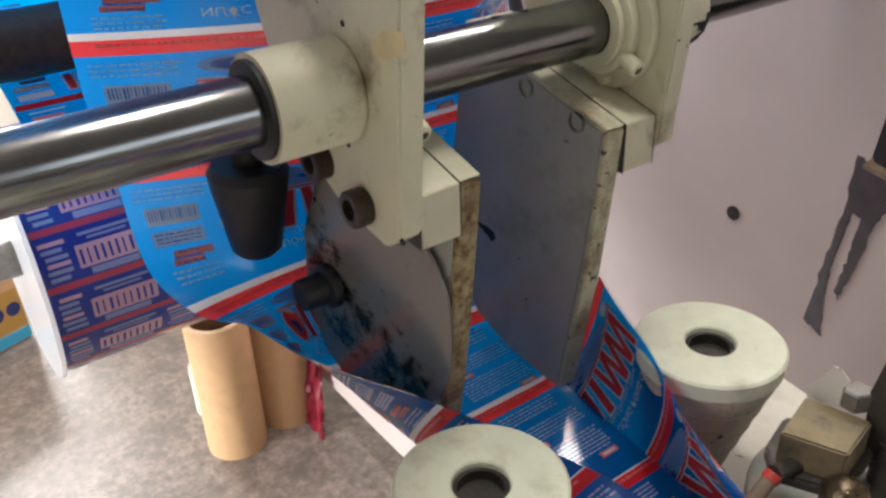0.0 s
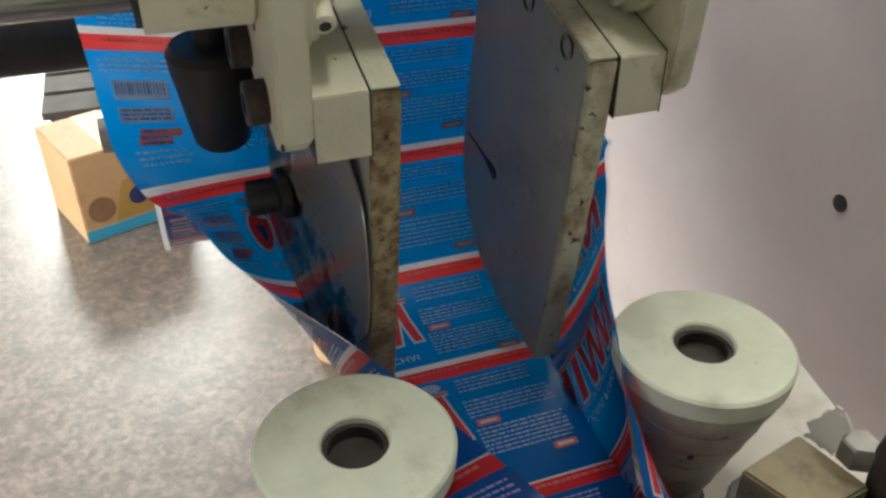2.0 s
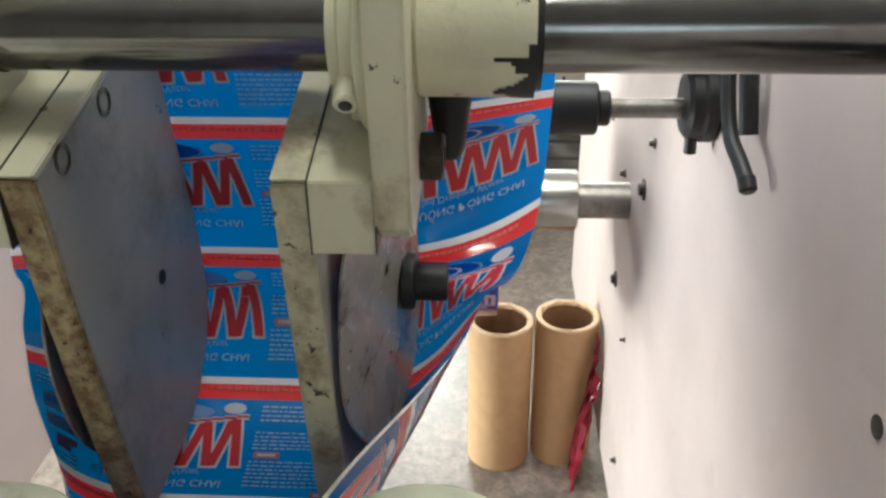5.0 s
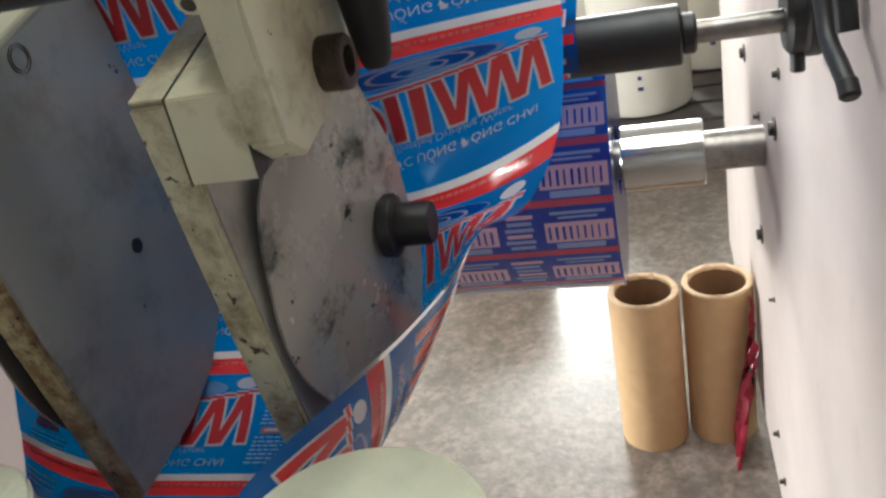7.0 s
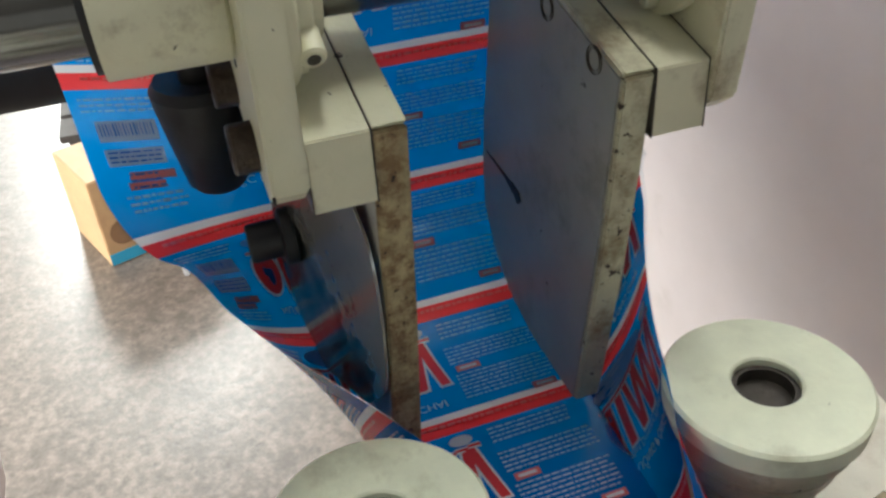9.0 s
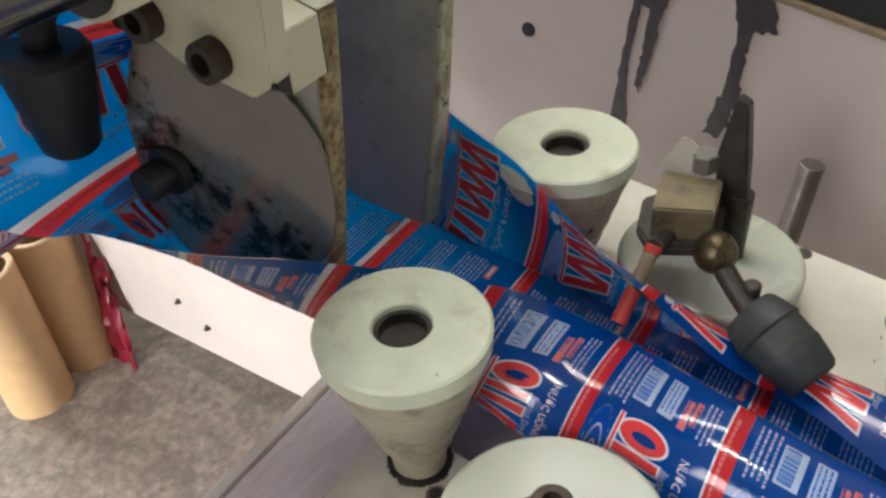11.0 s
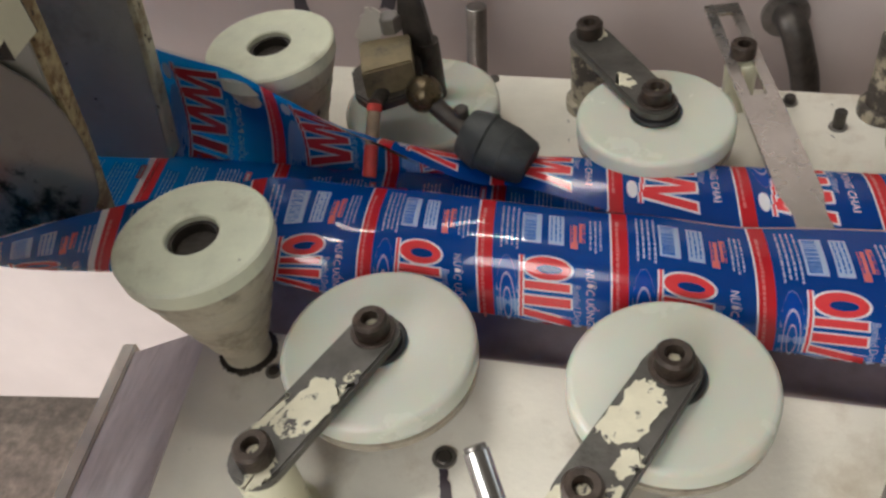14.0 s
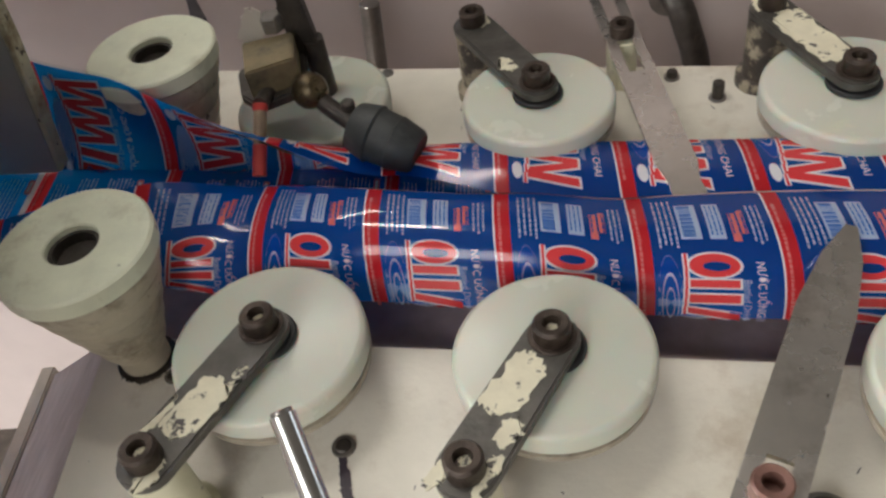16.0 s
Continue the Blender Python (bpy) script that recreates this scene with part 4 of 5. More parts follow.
def label_print(k):
    s = label_start(k)
    rnd = random.Random(5)
    bm = bmesh.new()
    for w0 in (0.0445, 0.2095):
        oval(bm, s + 0.0165, w0 + 0.044, 0.0065, 0.039, 0.00018, 4)
        oval(bm, s + 0.0165, w0 + 0.044, 0.0045, 0.025, 0.0003, 5, 0.9)
        oval(bm, s + 0.0165, w0 + 0.044, 0.0024, 0.013, 0.0003, 5, 0.85)
        oval(bm, s + 0.014, w0 + 0.094, 0.0032, 0.0065, 0.0003, 1)
        brand(bm, s + 0.0225, w0 + 0.004)
        print_line(bm, LINE_A, s + 0.0535, w0 + 0.024, w0 + 0.084, 5)
        print_line(bm, LINE_B, s + 0.0605, w0 + 0.010, w0 + 0.097, 1)
    # blocks of small text
    text_rows(bm, s + 0.0120, s + 0.0210, 0.154, 0.200, 0.0026, 5, rnd)
    text_rows(bm, s + 0.0275, s + 0.0400, 0.153, 0.206, 0.0026, 5, rnd)
    text_rows(bm, s + 0.0470, s + 0.0650, 0.153, 0.206, 0.0026, 5, rnd)
    for q, w in ((0.0410, 0.155), (0.0660, 0.190)):
        patch(bm, s + q, s + q + 0.0042, w, w + 0.014, 0.00045, 6)
        patch(bm, s + q + 0.0012, s + q + 0.0030, w + 0.002, w + 0.012, 0.0006, 1)
    for w0, w1 in ((0.005, 0.044),):
        text_rows(bm, s + 0.013, s + 0.022, w0, w1, 0.003, 5, rnd)
        patch(bm, s + 0.025, s + 0.036, w0 + 0.004, w0 + 0.032, 0.0002, 5)
        for j in range(16):
            patch(bm, s + 0.0262, s + 0.0330, w0 + 0.0055 + 0.0016 * j, w0 + 0.0055 + 0.0016 * j + rnd.choice((0.0004, 0.0007, 0.0010)), 0.0004, 2, ns=1, nw=1)
        patch(bm, s + 0.040, s + 0.0485, w0 + 0.004, w0 + 0.032, 0.0002, 5)
        text_rows(bm, s + 0.0412, s + 0.0480, w0 + 0.0055, w0 + 0.031, 0.0024, 2, rnd, 0.0004)
        patch(bm, s + 0.0520, s + 0.0560, w0 + 0.012, w0 + 0.034, 0.00025, 6)
        patch(bm, s + 0.0568, s + 0.0600, w0 + 0.010, w0 + 0.028, 0.00025, 6)
        text_rows(bm, s + 0.0525, s + 0.0600, w0 + 0.012, w0 + 0.028, 0.0030, 2, rnd, 0.0004)
        text_rows(bm, s + 0.0625, s + 0.0700, w0 + 0.006, w0 + 0.036, 0.0027, 5, rnd)
    text_rows(bm, s + 0.002, s + 0.0065, 0.01, WIDTH - 0.01, 0.0045, 6, rnd, 0.00035)
    return bm


def clear_film():
    m = bpy.data.materials.new("clear_film")
    m.use_nodes = True
    n, l = m.node_tree.nodes, m.node_tree.links
    g = n.new("ShaderNodeBsdfGlossy")
    g.inputs["Roughness"].default_value = 0.12
    t = n.new("ShaderNodeBsdfTransparent")
    t.inputs[0].default_value = (0.86, 0.90, 0.93, 1)
    fr = n.new("ShaderNodeFresnel")
    fr.inputs[0].default_value = 1.2
    x = n.new("ShaderNodeMixShader")
    l.new(fr.outputs[0], x.inputs[0])
    l.new(t.outputs[0], x.inputs[1])
    l.new(g.outputs[0], x.inputs[2])
    l.new(x.outputs[0], n["Material Output"].inputs[0])
    return m


def margin(w0, w1):
    bm = bmesh.new()
    g = [[bm.verts.new(on_film(0.3 + (FILM.length - 0.31) * i / 300, w0 + (w1 - w0) * j / 3)) for j in range(4)] for i in range(301)]
    for a, b in zip(g, g[1:]):
        for j in range(3):
            bm.faces.new((a[j], b[j], b[j + 1], a[j + 1]))
    return bm


CLEAR = clear_film()
piece("clear_margin", margin(-0.0012, -0.0002), CLEAR, film, "unprinted clear film edge")
piece("clear_margin", margin(WIDTH + 0.0002, WIDTH + 0.0030), CLEAR, film, "unprinted clear film edge")
PRINT = [F_BRAND, F_WHITE, F_BLUE, F_RED, F_PALE, F_CLEAR, F_PINK]
for k in range(4, int(FILM.length / REPEAT) - 1):
    printed_piece("label_print", label_print(k), PRINT, film)


# the web between the roll and the feed rollers
def feed_path():
    pts = [Vector((x, 0, z)) for x, z in ((RX + 0.075, RZ + RR * 0.92), (-0.90, 0.000), (-0.72, 0.055), (-0.665, 0.0705), (-0.640, 0.0745), (-0.6285, 0.095), (-0.640, 0.1160), (-0.665, 0.1235), (-0.735, 0.1465), (-0.765, 0.1500), (-0.7845, 0.183), (-0.778, 0.210), (-0.775, 0.40), (-0.77, 0.90), (-0.74, 0.98), (-0.66, 1.0), (-0.34, 1.0), (-0.27, 0.95), (-0.262, 0.80))]
    return bend(pts, 6)


def feed_web():
    bm = bmesh.new()
    g = [[bm.verts.new((p.x, -0.045 + 0.285 * j / 6, p.z)) for j in range(7)] for p in feed_path()]
    for a, b in zip(g, g[1:]):
        for j in range(6):
            bm.faces.new((a[j], b[j], b[j + 1], a[j + 1]))
    return bm


def feed_print():
    """The same print on the web between the rollers."""
    pts = feed_path()
    at = [0.0]
    for a, b in zip(pts, pts[1:]):
        at.append(at[-1] + (b - a).length)
    bm = bmesh.new()

    def place(q):
        q = min(max(q, 0.001), at[-1] - 0.001)
        i = max(k for k in range(len(at) - 1) if at[k] <= q)
        t = (q - at[i]) / (at[i + 1] - at[i])
        e = (pts[i + 1] - pts[i]).normalized()
        return pts[i].lerp(pts[i + 1], t), Vector((-e.z, 0, e.x))

    def tile(q0, q1, y0, y1, lift, index):
        n = max(1, int((q1 - q0) / 0.006))
        for side in (lift, -lift):
            for k in range(n):
                a, na = place(q0 + (q1 - q0) * k / n)
                b, nb = place(q0 + (q1 - q0) * (k + 1) / n)
                a, b = a + na * side, b + nb * side
                f = bm.faces.new([bm.verts.new((p.x, y, p.z)) for p, y in ((a, y0), (a, y1), (b, y1), (b, y0))])
                f.material_index = index

    for k in range(int(at[-1] / REPEAT)):
        q = k * REPEAT + 0.02
        tile(q, q + 0.0085, -0.043, 0.238, 0.0004, 3)
        for y in (-0.040, 0.105):
            tile(q + 0.014, q + 0.024, y + 0.004, y + 0.036, 0.0004, 1)
            tile(q + 0.029, q + 0.038, y + 0.004, y + 0.036, 0.0004, 1)
            tile(q + 0.043, q + 0.050, y + 0.012, y + 0.036, 0.0004, 6)
            tile(q + 0.055, q + 0.060, y + 0.006, y + 0.034, 0.0004, 6)
            tile(q + 0.066, q + 0.068, y + 0.006, y + 0.038, 0.0004, 5)
            for j in range(6):
                tile(q + 0.018, q + 0.046, y + 0.052 + 0.013 * j, y + 0.059 + 0.013 * j, 0.0006, 0)
                tile(q + 0.017, q + 0.047, y + 0.050 + 0.013 * j, y + 0.061 + 0.013 * j, 0.0004, 1)
            tile(q + 0.058, q + 0.063, y + 0.060, y + 0.125, 0.0004, 5)
    return bm


piece("feed_print", feed_print(), PRINT, film)
piece("feed_web", feed_web(), F_BLUE, film)


# ---- tubes and boxes on the floor ----
def core(x, y, h, r, lean, label):
    t = thing("paper_core", (x, y, FLOOR), label, "paper tube", "cardboard cores on the floor")
    wall = 0.011
    prof = [(r - wall, 0.0), (r, 0.0), (r, h - 0.001), (r - 0.001, h), (r - wall, h), (r - wall, 0.0)]
    tube = piece("tube", lathe(prof, 64, Matrix.Translation((x, y, FLOOR)) @ pose(0, 0, 0, lean, 0, 0)), CARD, t)
    rnd = random.Random(int(h * 1000))
    bm = bmesh.new()
    n = 56
    rim = []
    for i in range(n):
        a = 2 * math.pi * i / n
        torn = rnd.uniform(0, 0.004) if rnd.random() < 0.3 else rnd.uniform(0, 0.0012)
        rim.append([bm.verts.new((x + q * math.cos(a), y + q * math.sin(a), FLOOR + z)) for q, z in ((r - 0.0002, h - 0.002), (r - 0.001, h + 0.0014 + torn * 0.4), (r - wall * 0.5, h + 0.002 + torn), (r - wall + 0.0004, h + 0.001), (r - wall - 0.0004 - torn * 0.5, h - 0.004))])
    for i in range(n):
        for k in range(4):
            bm.faces.new((rim[i][k], rim[(i + 1) % n][k], rim[(i + 1) % n][k + 1], rim[i][k + 1]))
    bmesh.ops.recalc_face_normals(bm, faces=bm.faces)
    piece("torn_rim", bm, material("pale_torn_card", (0.62, 0.44, 0.27), 0.8, vary=0.15, scale=120), tube, "pale torn rim")
    # darker sheet inside the tube; the hollow's shade is in its brown
    piece("inner_shade", lathe([(r - wall - 0.0008, 0.003), (r - wall - 0.0008, h - 0.004)], 56, Matrix.Translation((x, y, FLOOR))), CARDIN, tube, "dark sheet for the shade inside the tube")
    return t


core(-1.200, 0.250, 0.308, 0.060, 0, "upright brown cardboard core with a ragged rim")
core(-1.218, 0.3735, 0.308, 0.059, 0, "upright brown cardboard core beside the panel")


# ---- pivot finger ----
pivot = thing("pressing_finger", (-0.02, 0.2, 0.02), "oily dark steel pivot with a red-taped finger and rubber cone", "presser")
piece("post", rod((0.000, 0.232, TZ), (0.000, 0.232, 0.075), 0.008, 20), DARKST, pivot)
piece("block", slab([(-0.043, 0.215), (-0.009, 0.223), (-0.003, 0.190), (-0.034, 0.178)], 0.066, 0.0875, "z", 0.0012), material("oily_brass_block", (0.20, 0.16, 0.09), 0.45, metal=0.4, vary=0.2, scale=120, dirt=(0.07, 0.06, 0.045), dirt_amount=0.5, dirt_scale=60), pivot, "tan worn block")
piece("clamp", slab([(-0.052, 0.213), (-0.046, 0.222), (-0.006, 0.230), (0.002, 0.186), (-0.030, 0.170), (-0.044, 0.184)], 0.060, 0.0675, "z", 0.0015), DARKST, pivot)
piece("blade", slab([(-0.012, 0.055), (0.006, 0.055), (0.002, 0.100), (-0.003, 0.134), (-0.010, 0.137), (-0.016, 0.100)], 0.226, 0.236, "y", 0.001), DARKST, pivot, "dark upright lever")
piece("lever_nut", rod((-0.022, 0.226, 0.088), (-0.022, 0.226, 0.100), 0.008, 6, None, 0.001), STEEL, pivot)
piece("paper_scrap", slab(ragged([(-0.047, 0.080), (-0.030, 0.084), (-0.026, 0.104), (-0.036, 0.108), (-0.041, 0.098)], 0.002, 12), 0.2225, 0.2235, "y", 0), PAPER, pivot, "torn white scrap of paper")
bm = bmesh.new()
bmesh.ops.create_icosphere(bm, subdivisions=3, radius=0.0125, matrix=Matrix.Translation((0.002, 0.186, 0.064)))
piece("ball_joint", bm, material("oily_worn_brass", (0.10, 0.075, 0.04), 0.28, metal=0.7, vary=0.4, scale=110, dirt=(0.03, 0.025, 0.02), dirt_amount=0.48, dirt_scale=70, bump=0.4, bump_scale=250), pivot, "oily worn ball")
piece("stem", tube_path(bend([(0.002, 0.186, 0.064), (0.014, 0.178, 0.055), (0.034, 0.166, 0.043)]), 0.0062, 14), DARKST, pivot)
piece("stem_screw", rod((0.027, 0.175, 0.048), (0.027, 0.175, 0.060), 0.0048, 16, None, 0.001), DARKST, pivot)
d = Vector((0.052, -0.022, -0.018))
piece("rubber_cone", lathe([(0, 0), (0.0150, 0), (0.0165, 0.002), (0.0195, 0.014), (0.0200, 0.0155), (0.0185, 0.017), (0.0180, 0.030), (0.0185, 0.0305), (0.0150, 0.046), (0.0130, 0.048), (0, 0.048)], 32, Matrix.Translation((0.029, 0.168, 0.0455)) @ d.to_track_quat("Z", "Y").to_matrix().to_4x4()), material("dusty_grey_rubber", (0.024, 0.027, 0.027), 0.55, vary=0.3, scale=70, dirt=(0.055, 0.058, 0.055), dirt_amount=0.52, dirt_scale=60, bump=0.3, bump_scale=200), pivot, "dusty dark grey rubber cone")
piece("finger", rod((-0.024, 0.194, 0.066), (-0.0265, 0.166, 0.071), 0.0050, 16), DARKST, pivot)
finger = piece("finger_rod", rod((-0.0265, 0.166, 0.071), (-0.0305, 0.132, 0.040), 0.0042, 16, None, 0.001), GREASE, pivot, "greasy brown rod")
piece("tape", rod((-0.0264, 0.1665, 0.0714), (-0.0268, 0.1630, 0.0682), 0.0050, 16, None, 0.0004), REDTAPE, finger, "red tape wrapping")
piece("tape", rod((-0.0288, 0.147, 0.0537), (-0.0305, 0.132, 0.0400), 0.0046, 16, None, 0.0004), REDTAPE, finger, "red tape wrapping")


# ---- blades, rods, pins ----
def flat_blade(name, p, q, width, z, tip, slot, label, nose=0.03, along=0.55, screw=RUSTBOLT):
    """A flat blade from base p to tip q with a slot near its base."""
    t = thing(name, (p[0], p[1], z), label, "guide blade", "slotted guide blades")
    a, b = Vector((*p, 0)), Vector((*q, 0))
    d = (b - a).normalized()
    n = Vector((-d.y, d.x, 0))
    L = (b - a).length
    h = width / 2

    def at(u, v):
        c = a + d * u + n * v
        return (c.x, c.y)

    s0, s1 = slot
    sw = width * 0.21
    bm = slab([at(s1, -h), at(L - nose, -h), at(L - nose * 0.4, -h * 0.72), at(L, -tip), at(L, tip), at(L - nose * 0.4, h * 0.72), at(L - nose, h), at(s1, h)], z, z + 0.003, "z", 0)
    bm = slab([at(0, -h), at(s1, -h), at(s1, -sw), at(s0, -sw), at(s0, sw), at(s1, sw), at(s1, h), at(0, h)], z, z + 0.003, "z", 0, bm)
    blade = piece("blade", bm, BLADE, t, "bare worn steel blade")
    c = at(s0 + (s1 - s0) * along, 0)
    piece("clamp_screw", lathe([(0, 0.004), (0.0042, 0.004), (0.0046, 0.0125), (0.0078, 0.0130), (0.0088, 0.0118), (0.0088, 0.003), (0, 0.003)], 28, Matrix.Translation((c[0], c[1], z))), screw, t, "socket head clamp screw")
    piece("post", rod((c[0], c[1], TZ), (c[0], c[1], z), 0.011, 24), CREAM, t, "cream painted post")
    return t


flat_blade("slotted_guide", (0.208, 0.325), (0.232, 0.085), 0.025, 0.031, 0.010, (0.012, 0.115), "bare steel slotted blade reaching over the film")
flat_blade("slotted_guide", (0.190, -0.178), (0.3045, 0.0405), 0.0275, 0.042, 0.003, (0.028, 0.100), "bare steel pointed blade with a slotted foot", 0.06, 0.76, COPPER)

steel_rod = thing("steel_rod", (0.208, -0.452, TZ), "thin bright steel rod leaning up from the table", "rod")
bar = piece("bar", rod((0.2080, -0.4520, TZ + 0.004), (0.0826, -0.1670, 0.2206), 0.0031, 24), MIRROR, steel_rod)
piece("rod_tip", rod((0.0826, -0.1670, 0.2206), (0.0822, -0.1661, 0.2213), 0.0026, 20, None, 0.0002), STEEL, bar, "turned tip")
piece("foot", lathe([(0, 0), (0.011, 0), (0.011, 0.004), (0.006, 0.008), (0.0035, 0.016), (0, 0.016)], 24, Matrix.Translation((0.208, -0.452, TZ))), STEEL, steel_rod, "round steel foot")


def small_pin(name, x, y, r, h, mat, label):
    t = thing(name, (x, y, TZ), label, "screw", "small table fixings")
    piece("head", rod((x, y, TZ), (x, y, TZ + h), r, 20, None, r * 0.2), mat, t)
    piece("collar", lathe([(r * 1.02, 0), (r * 1.5, 0), (r * 1.45, 0.0012), (r * 1.02, 0.0014)], 20, Matrix.Translation((x, y, TZ))), STEEL, t)
    return t


small_pin("dowel_pin", 0.279, 0.226, 0.0042, 0.014, DARKST, "dark oily dowel pin in the cream table")
small_pin("dowel_pin", 0.252, 0.256, 0.004, 0.006, DARKST, "dark screw head in the cream table")
small_pin("table_screw", 0.033, 0.302, 0.0035, 0.002, STEEL, "small sunk screw in the cream table")
small_pin("table_screw", 0.031, -0.040, 0.0045, 0.002, DARKST, "small dark eyelet in the cream table")
small_pin("table_screw", -0.078, 0.014, 0.0035, 0.002, DARKST, "small dark screw in the cream table")
small_pin("black_nut", 0.263, -0.094, 0.0100, 0.008, DARKST, "black round nut on the cream table")


def specks():
    """Short dark flecks of dried ink on the table."""
    bm = bmesh.new()
    r = random.Random(21)
    for i in range(90):
        x, y = r.uniform(-0.10, 0.45), r.uniform(-0.22, 0.0) if i < 70 else r.uniform(0.2, 0.27)
        if i >= 70 and y > 0.33 - 0.17 * (x + 0.17):
            continue
        if y > -0.02 - 0.14 * x and y < 0.15:
            continue
        a, ln, w = r.uniform(0.3, 2.4), r.uniform(0.0006, 0.0032), r.uniform(0.0003, 0.0006)
        e, f = Vector((math.cos(a), math.sin(a), 0)), Vector((-math.sin(a), math.cos(a), 0))
        c = Vector((x, y, TZ + 0.0004))
        bm.faces.new([bm.verts.new(c + e * u + f * v) for u, v in ((-ln, 0), (-ln * 0.3, -w), (ln, -w * 0.4), (ln * 0.5, w))])
    return bm


RUN = [(0.0255, -0.036), (0.0315, -0.037), (0.0330, -0.046), (0.0365, -0.058), (0.0395, -0.070), (0.0440, -0.090), (0.0375, -0.088), (0.0335, -0.070), (0.0310, -0.062), (0.0300, -0.050)]
piece("ink_run", slab(ragged(RUN, 0.0007, 17), TZ - 0.0004, TZ + 0.0005, "z", 0), INK, table, "dark dried ink run", False)
tagged(piece("ink_flecks", specks(), INK, table), label="short dark flecks of dried ink on the table", kind="stuff")


def stain(name, outline, y, parent, label):
    """A dried run of dark oil, a little proud of the sheet; pairs are x, z."""
    return piece(name, slab(outline, y - 0.0006, y + 0.001, "y", 0), INK, parent, label, False)


stain("oil_run", ragged([(-0.153, 0.134), (-0.118, 0.128), (-0.122, 0.106), (-0.128, 0.085), (-0.138, 0.030), (-0.143, 0.010), (-0.148, 0.016), (-0.143, 0.050), (-0.140, 0.086), (-0.147, 0.088), (-0.153, 0.050), (-0.155, 0.005), (-0.150, -0.030), (-0.168, -0.022), (-0.161, 0.040), (-0.154, 0.090)], 0.0013, 3), 0.4348, panel, "dark dried oil run")
stain("oil_run", ragged([(-0.076, 0.120), (-0.044, 0.112), (-0.038, 0.082), (-0.056, 0.080), (-0.060, 0.040), (-0.058, 0.020), (-0.070, -0.016), (-0.084, -0.014), (-0.072, 0.030), (-0.068, 0.075)], 0.0016, 4), 0.4348, panel, "dark dried oil run")
rail = thing("wall_rail", (0.2, 0.42, 0.15), "black grimy rail along the top of the panel", "rail")
piece("bar", slab([(-0.130, 0.144), (0.25, 0.066), (0.25, 0.150), (-0.122, 0.225)], 0.405, 0.4345, "y", 0.003), BLACK, rail)
piece("lip", slab([(-0.133, 0.140), (0.25, 0.062), (0.25, 0.067), (-0.131, 0.1455)], 0.402, 0.4345, "y", 0.001), GREASE, rail, "greasy brown lower lip")
piece("bolt", lathe([(0, 0.006), (0.006, 0.006), (0.0072, 0.004), (0.0072, 0), (0, 0)], 6, Matrix.Translation((-0.062, 0.4055, 0.158)) @ pose(0, 0, 0, 90, 0, 0)), STEEL, rail)


def panel_bolt(x, z, r):
    bm = lathe([(0, 0.008), (r * 0.5, 0.008), (r * 0.58, 0.007), (r * 0.58, 0.0022), (r, 0.002), (r, 0), (0, 0)], 20, Matrix.Translation((x, 0.435, z)) @ pose(0, 0, 0, 90, 0, 0))
    piece("bolt", bm, DARKST, panel, "dull bolt with washer")


for x, z, r in ((-1.277, -0.110, 0.014), (-0.946, -0.111, 0.015), (-1.100, -0.336, 0.014), (-1.105, -0.152, 0.007), (-0.905, -0.030, 0.007), (-0.97, -0.37, 0.004), (-0.945, -0.585, 0.006), (-0.885, -0.621, 0.006)):
    panel_bolt(x, z, r)
piece("drilled_hole", lathe([(0, 0.0010), (0.0056, 0.0010), (0.0068, 0.0005), (0.0068, -0.001), (0, -0.001)], 24, Matrix.Translation((-0.251, 0.435, 0.047)) @ pose(0, 0, 0, 90, 0, 0)), BLACK, panel, "black drilled hole")

wheel = thing("tension_knob", (-0.65, 0.41, 0.1), "black tension knob with a clip on the panel", "knob")
piece("hub", lathe([(0, -0.004), (0.030, -0.004), (0.036, 0.000), (0.036, 0.010), (0.033, 0.013), (0.033, 0.022), (0.028, 0.026), (0.012, 0.026), (0, 0.026)], 40, Matrix.Translation((FX, 0.431, FZ + 0.005)) @ pose(0, 0, 0, 90, 0, 0)), BLACK, wheel)
piece("grub_screw", rod((FX + 0.006, 0.415, FZ - 0.026), (FX + 0.008, 0.415, FZ - 0.042), 0.006, 16, None, 0.001), BLACK, wheel)
piece("bracket", box(FX - 0.075, FX + 0.015, 0.392, 0.4345, FZ + 0.040, FZ + 0.085, 0.002), STEEL, wheel, "grey bracket")
cable = thing("black_cable", (-0.56, 0.425, 0.1), "black cable looping down the panel", "cable")
piece("cord", tube_path(bend([(-0.62, 0.426, 0.34), (-0.585, 0.418, 0.24), (-0.555, 0.414, 0.165), (-0.525, 0.414, 0.118), (-0.495, 0.416, 0.104), (-0.478, 0.418, 0.095)]), 0.0062, 12), BLACK, cable)
piece("plug", rod((-0.482, 0.418, 0.098), (-0.472, 0.419, 0.088), 0.007, 12, None, 0.002), BLACK, cable)
cable2 = thing("black_cable", (-0.6, 0.425, 0.2), "thick black cable against the panel", "cable")
piece("cord", tube_path(bend([(-0.60, 0.422, 0.34), (-0.56, 0.420, 0.25), (-0.53, 0.421, 0.18), (-0.51, 0.424, 0.120)]), 0.0075, 12), BLACK, cable2)

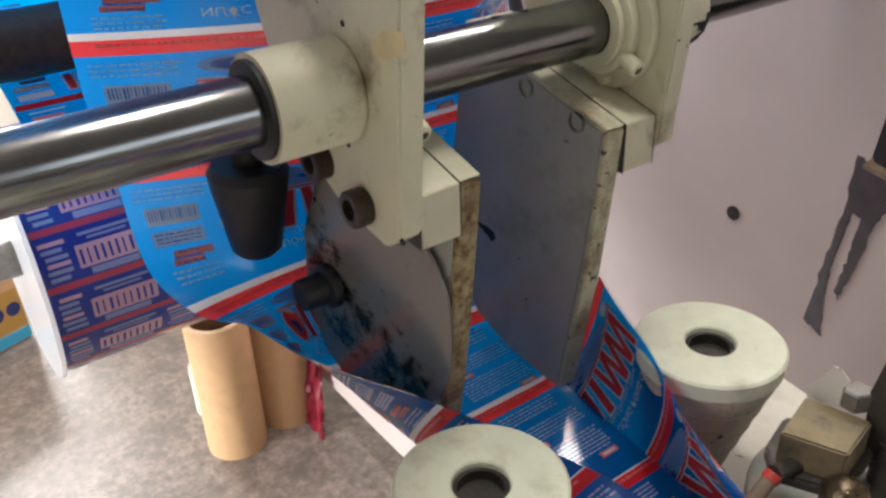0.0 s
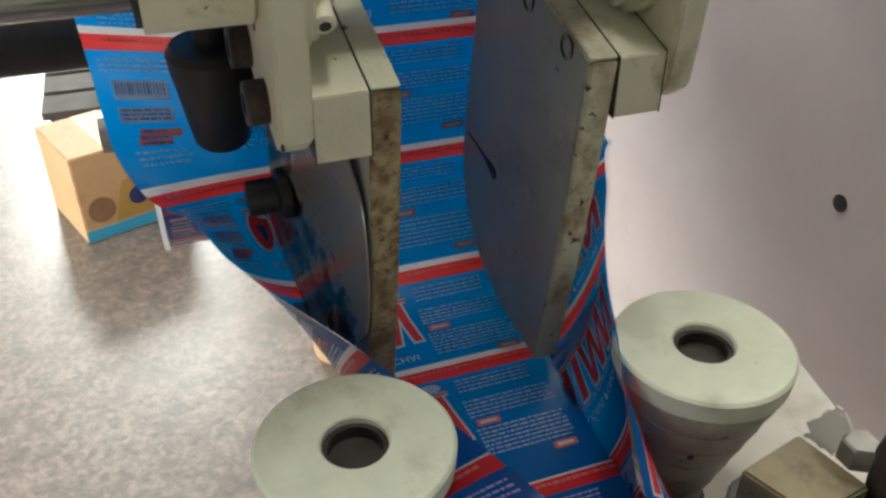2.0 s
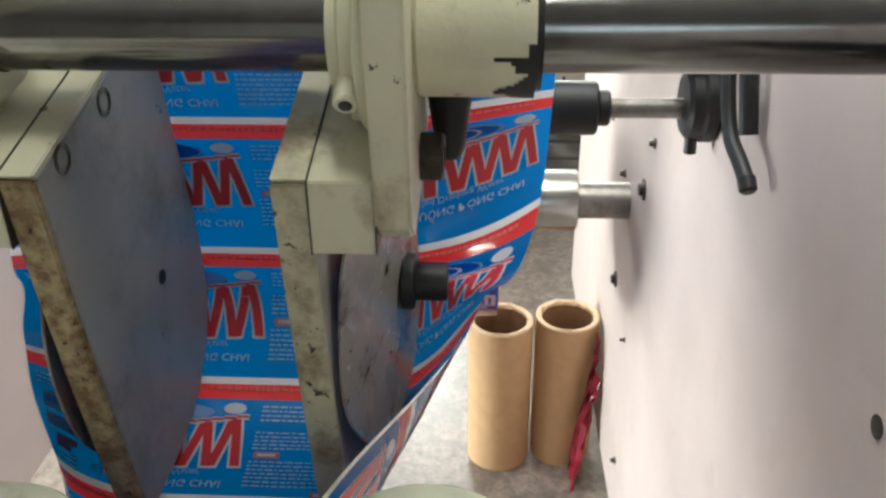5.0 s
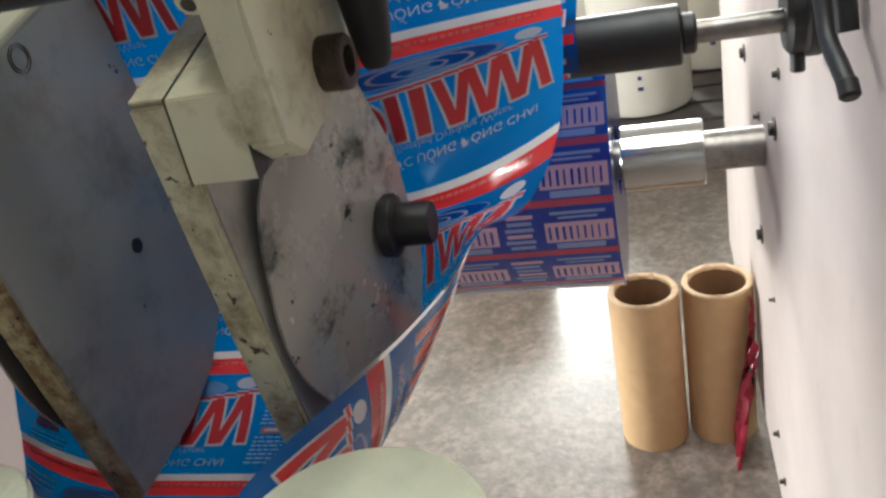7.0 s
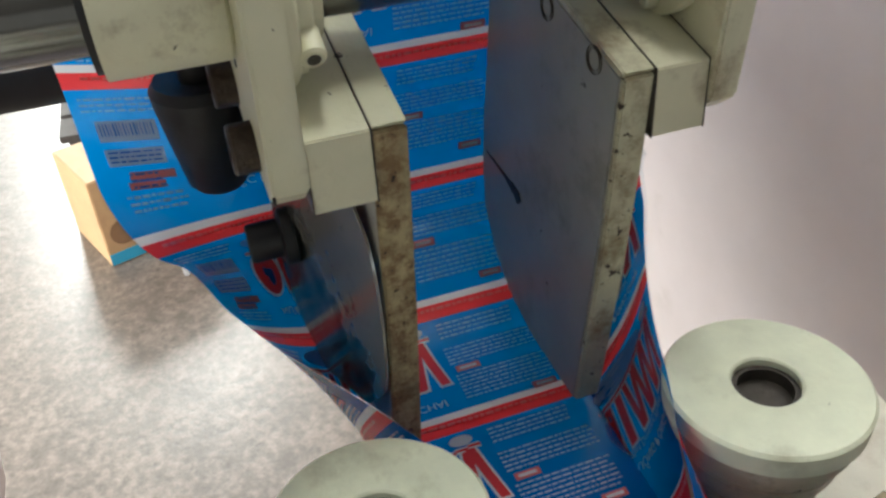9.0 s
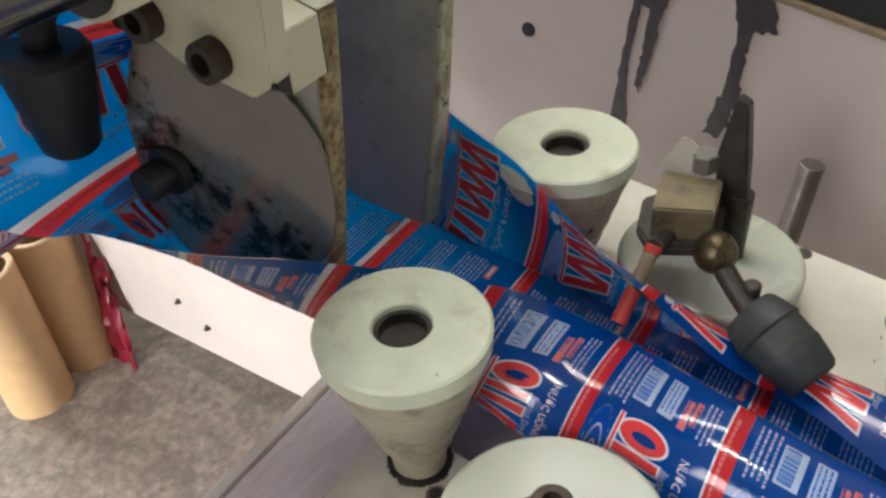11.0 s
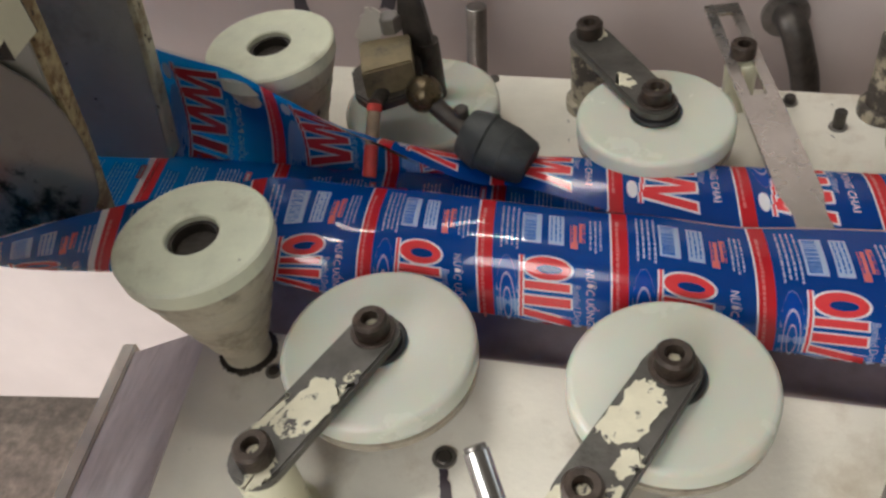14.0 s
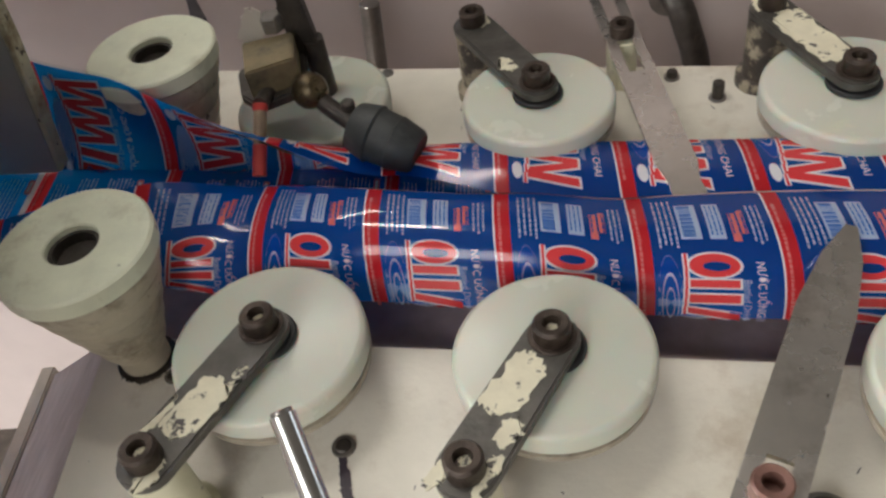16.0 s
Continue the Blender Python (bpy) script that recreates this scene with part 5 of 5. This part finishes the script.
stub = thing("grey_rod", (0.0, 0.39, -0.1), "grey steel rod standing behind the table", "rod")
piece("bar", rod((0.012, 0.400, 0.002), (-0.012, 0.385, -0.30), 0.0095, 24, None, 0.001), STEEL, stub)
elbow = thing("pipe_elbow", (0.28, 0.42, -0.08), "dark bent pipe on the panel", "pipe")
piece("pipe", tube_path(bend([(0.283, 0.436, -0.045), (0.285, 0.416, -0.042), (0.292, 0.405, -0.060), (0.306, 0.402, -0.115), (0.320, 0.402, -0.25)]), 0.0125, 16), DARKST, elbow)
piece("flange", lathe([(0.012, 0), (0.021, 0), (0.021, 0.005), (0.012, 0.006)], 28, Matrix.Translation((0.283, 0.4348, -0.045)) @ pose(0, 0, 0, 90, 0, 0)), STEEL, elbow)

# ---- clutter on the floor ----
YELLOW = material("yellow_print", (0.42, 0.25, 0.06), 0.55, vary=0.05, scale=10)
NAVY = material("navy_print", (0.02, 0.03, 0.14), 0.5, vary=0.1, scale=10)
CYAN = material("cyan_print", (0.05, 0.36, 0.58), 0.5, vary=0.06, scale=10)


def carton(x, y, z, turn, tall, label):
    t = thing("carton", (x, y, z), label, "carton", "stacked cartons")
    m = Matrix.Translation((x, y, z)) @ pose(0, 0, 0, 0, 0, turn)
    body = piece("box", box(-0.12, 0.12, -0.110, 0.156, 0, tall, 0.003, None, m), CARD, t)
    for fx in (0.1204,):
        piece("band", box(fx - 0.001, fx + 0.0006, -0.109, 0.155, 0.004, 0.035, 0, None, m), CYAN, body, "blue printed band")
        piece("patch", slab([(-0.03, tall * 0.18), (0.153, tall * 0.18), (0.153, tall * 0.62), (0.0, tall * 0.62)], fx - 0.001, fx + 0.0006, "x", 0, None, m), YELLOW, body, "yellow printed patch")
        for k, (a, b) in enumerate(((0.010, 0.060), (0.068, 0.106), (0.112, 0.148))):
            ring = [(v, w) for v, w in arc((a + b) / 2, tall * 0.40, (b - a) / 2, 0, 330, 14)]
            piece("print_shape", slab(ring, fx, fx + 0.001, "x", 0, None, m), NAVY, body, "dark blue printed shape")
        piece("seal", slab(arc(-0.06, tall * 0.36, 0.034, 0, 345, 18), fx, fx + 0.0008, "x", 0, None, m), CARDIN, body, "round printed seal")
    piece("tape", box(-0.119, 0.119, -0.02, 0.05, tall - 0.0005, tall + 0.0006, 0, None, m), YELLOW, body, "yellow tape strip")
    return t


carton(-1.94, -0.185, FLOOR, 20, 0.235, "brown carton with yellow and blue printing on the floor")


def paper_roll(x, y, r, h, label):
    z = FLOOR + 0.12
    t = thing("wrapped_roll", (x, y, z), label, "wrapped roll", "wrapped rolls at the back")
    wrapper = piece("wrap", lathe([(0.04, 0.0), (r - 0.03, 0.0), (r - 0.008, 0.012), (r, 0.035), (r, h - 0.012), (r - 0.01, h), (0.04, h), (0.04, 0)], 48, Matrix.Translation((x, y, z))), PAPER, t)
    for k in range(3):
        piece("pen_mark", box(x + r - 0.0012, x + r + 0.0012, y - 0.012 + 0.002 * k, y + 0.006 - 0.004 * k, z + 0.10 + 0.035 * k, z + 0.112 + 0.035 * k, 0), NAVY, wrapper, "blue pen mark")
    return t


# pallet added in near black to draw the shadow under the rolls
pallet = thing("pallet", (-2.9, 0.3, FLOOR), "added pallet, near black for the dark gap under the rolls", "pallet")
PALLET_SHADE = material("pallet_shadow_dark", (0.055, 0.045, 0.040), 0.8, vary=0.3, scale=12)
for k in range(7):
    piece("deck_board", box(-3.50 + 0.165 * k, -3.36 + 0.165 * k, -0.35, 0.95, FLOOR + 0.098, FLOOR + 0.120, 0.002), PALLET_SHADE, pallet)
for yy in (-0.33, 0.26, 0.85):
    piece("bearer", box(-3.50, -2.37, yy, yy + 0.09, FLOOR, FLOOR + 0.0978, 0.002), PALLET_SHADE, pallet)
paper_roll(-2.73, 0.25, 0.16, 0.56, "white paper-wrapped roll with pen marks on the added dark pallet")
paper_roll(-3.15, 0.50, 0.16, 0.56, "white paper-wrapped roll standing on the added dark pallet")
paper_roll(-3.12, 0.02, 0.17, 0.50, "white paper-wrapped roll standing on the added dark pallet")

ring = thing("paper_ring", (-1.33, 0.26, FLOOR), "short white paper ring on the floor", "paper tube")
piece("tube", lathe([(0.036, 0), (0.045, 0), (0.045, 0.11), (0.036, 0.11), (0.036, 0)], 40, Matrix.Translation((-1.335, 0.262, FLOOR))), PAPER, ring)
wrap = thing("red_wrapper", (-1.13, 0.42, FLOOR), "crumpled red plastic sheet against the panel", "plastic sheet")


def crumpled():
    bm = bmesh.new()
    r = random.Random(8)
    g = []
    for i in range(13):
        row = []
        for j in range(8):
            f, h = i / 12, j / 7
            row.append(bm.verts.new((-1.155 + 0.030 * f + r.uniform(-0.006, 0.006) + 0.04 * (1 - h) * f, 0.425 - 0.035 * (1 - h) + r.uniform(-0.010, 0.006), FLOOR + 0.002 + 0.31 * h * (1 - 0.35 * f))))
        g.append(row)
    for i in range(12):
        for j in range(7):
            bm.faces.new((g[i][j], g[i + 1][j], g[i + 1][j + 1], g[i][j + 1]))
    bmesh.ops.solidify(bm, geom=bm.faces[:], thickness=0.0008)
    return bm


piece("sheet", crumpled(), REDP, wrap)


def motions():
    pass


motions()
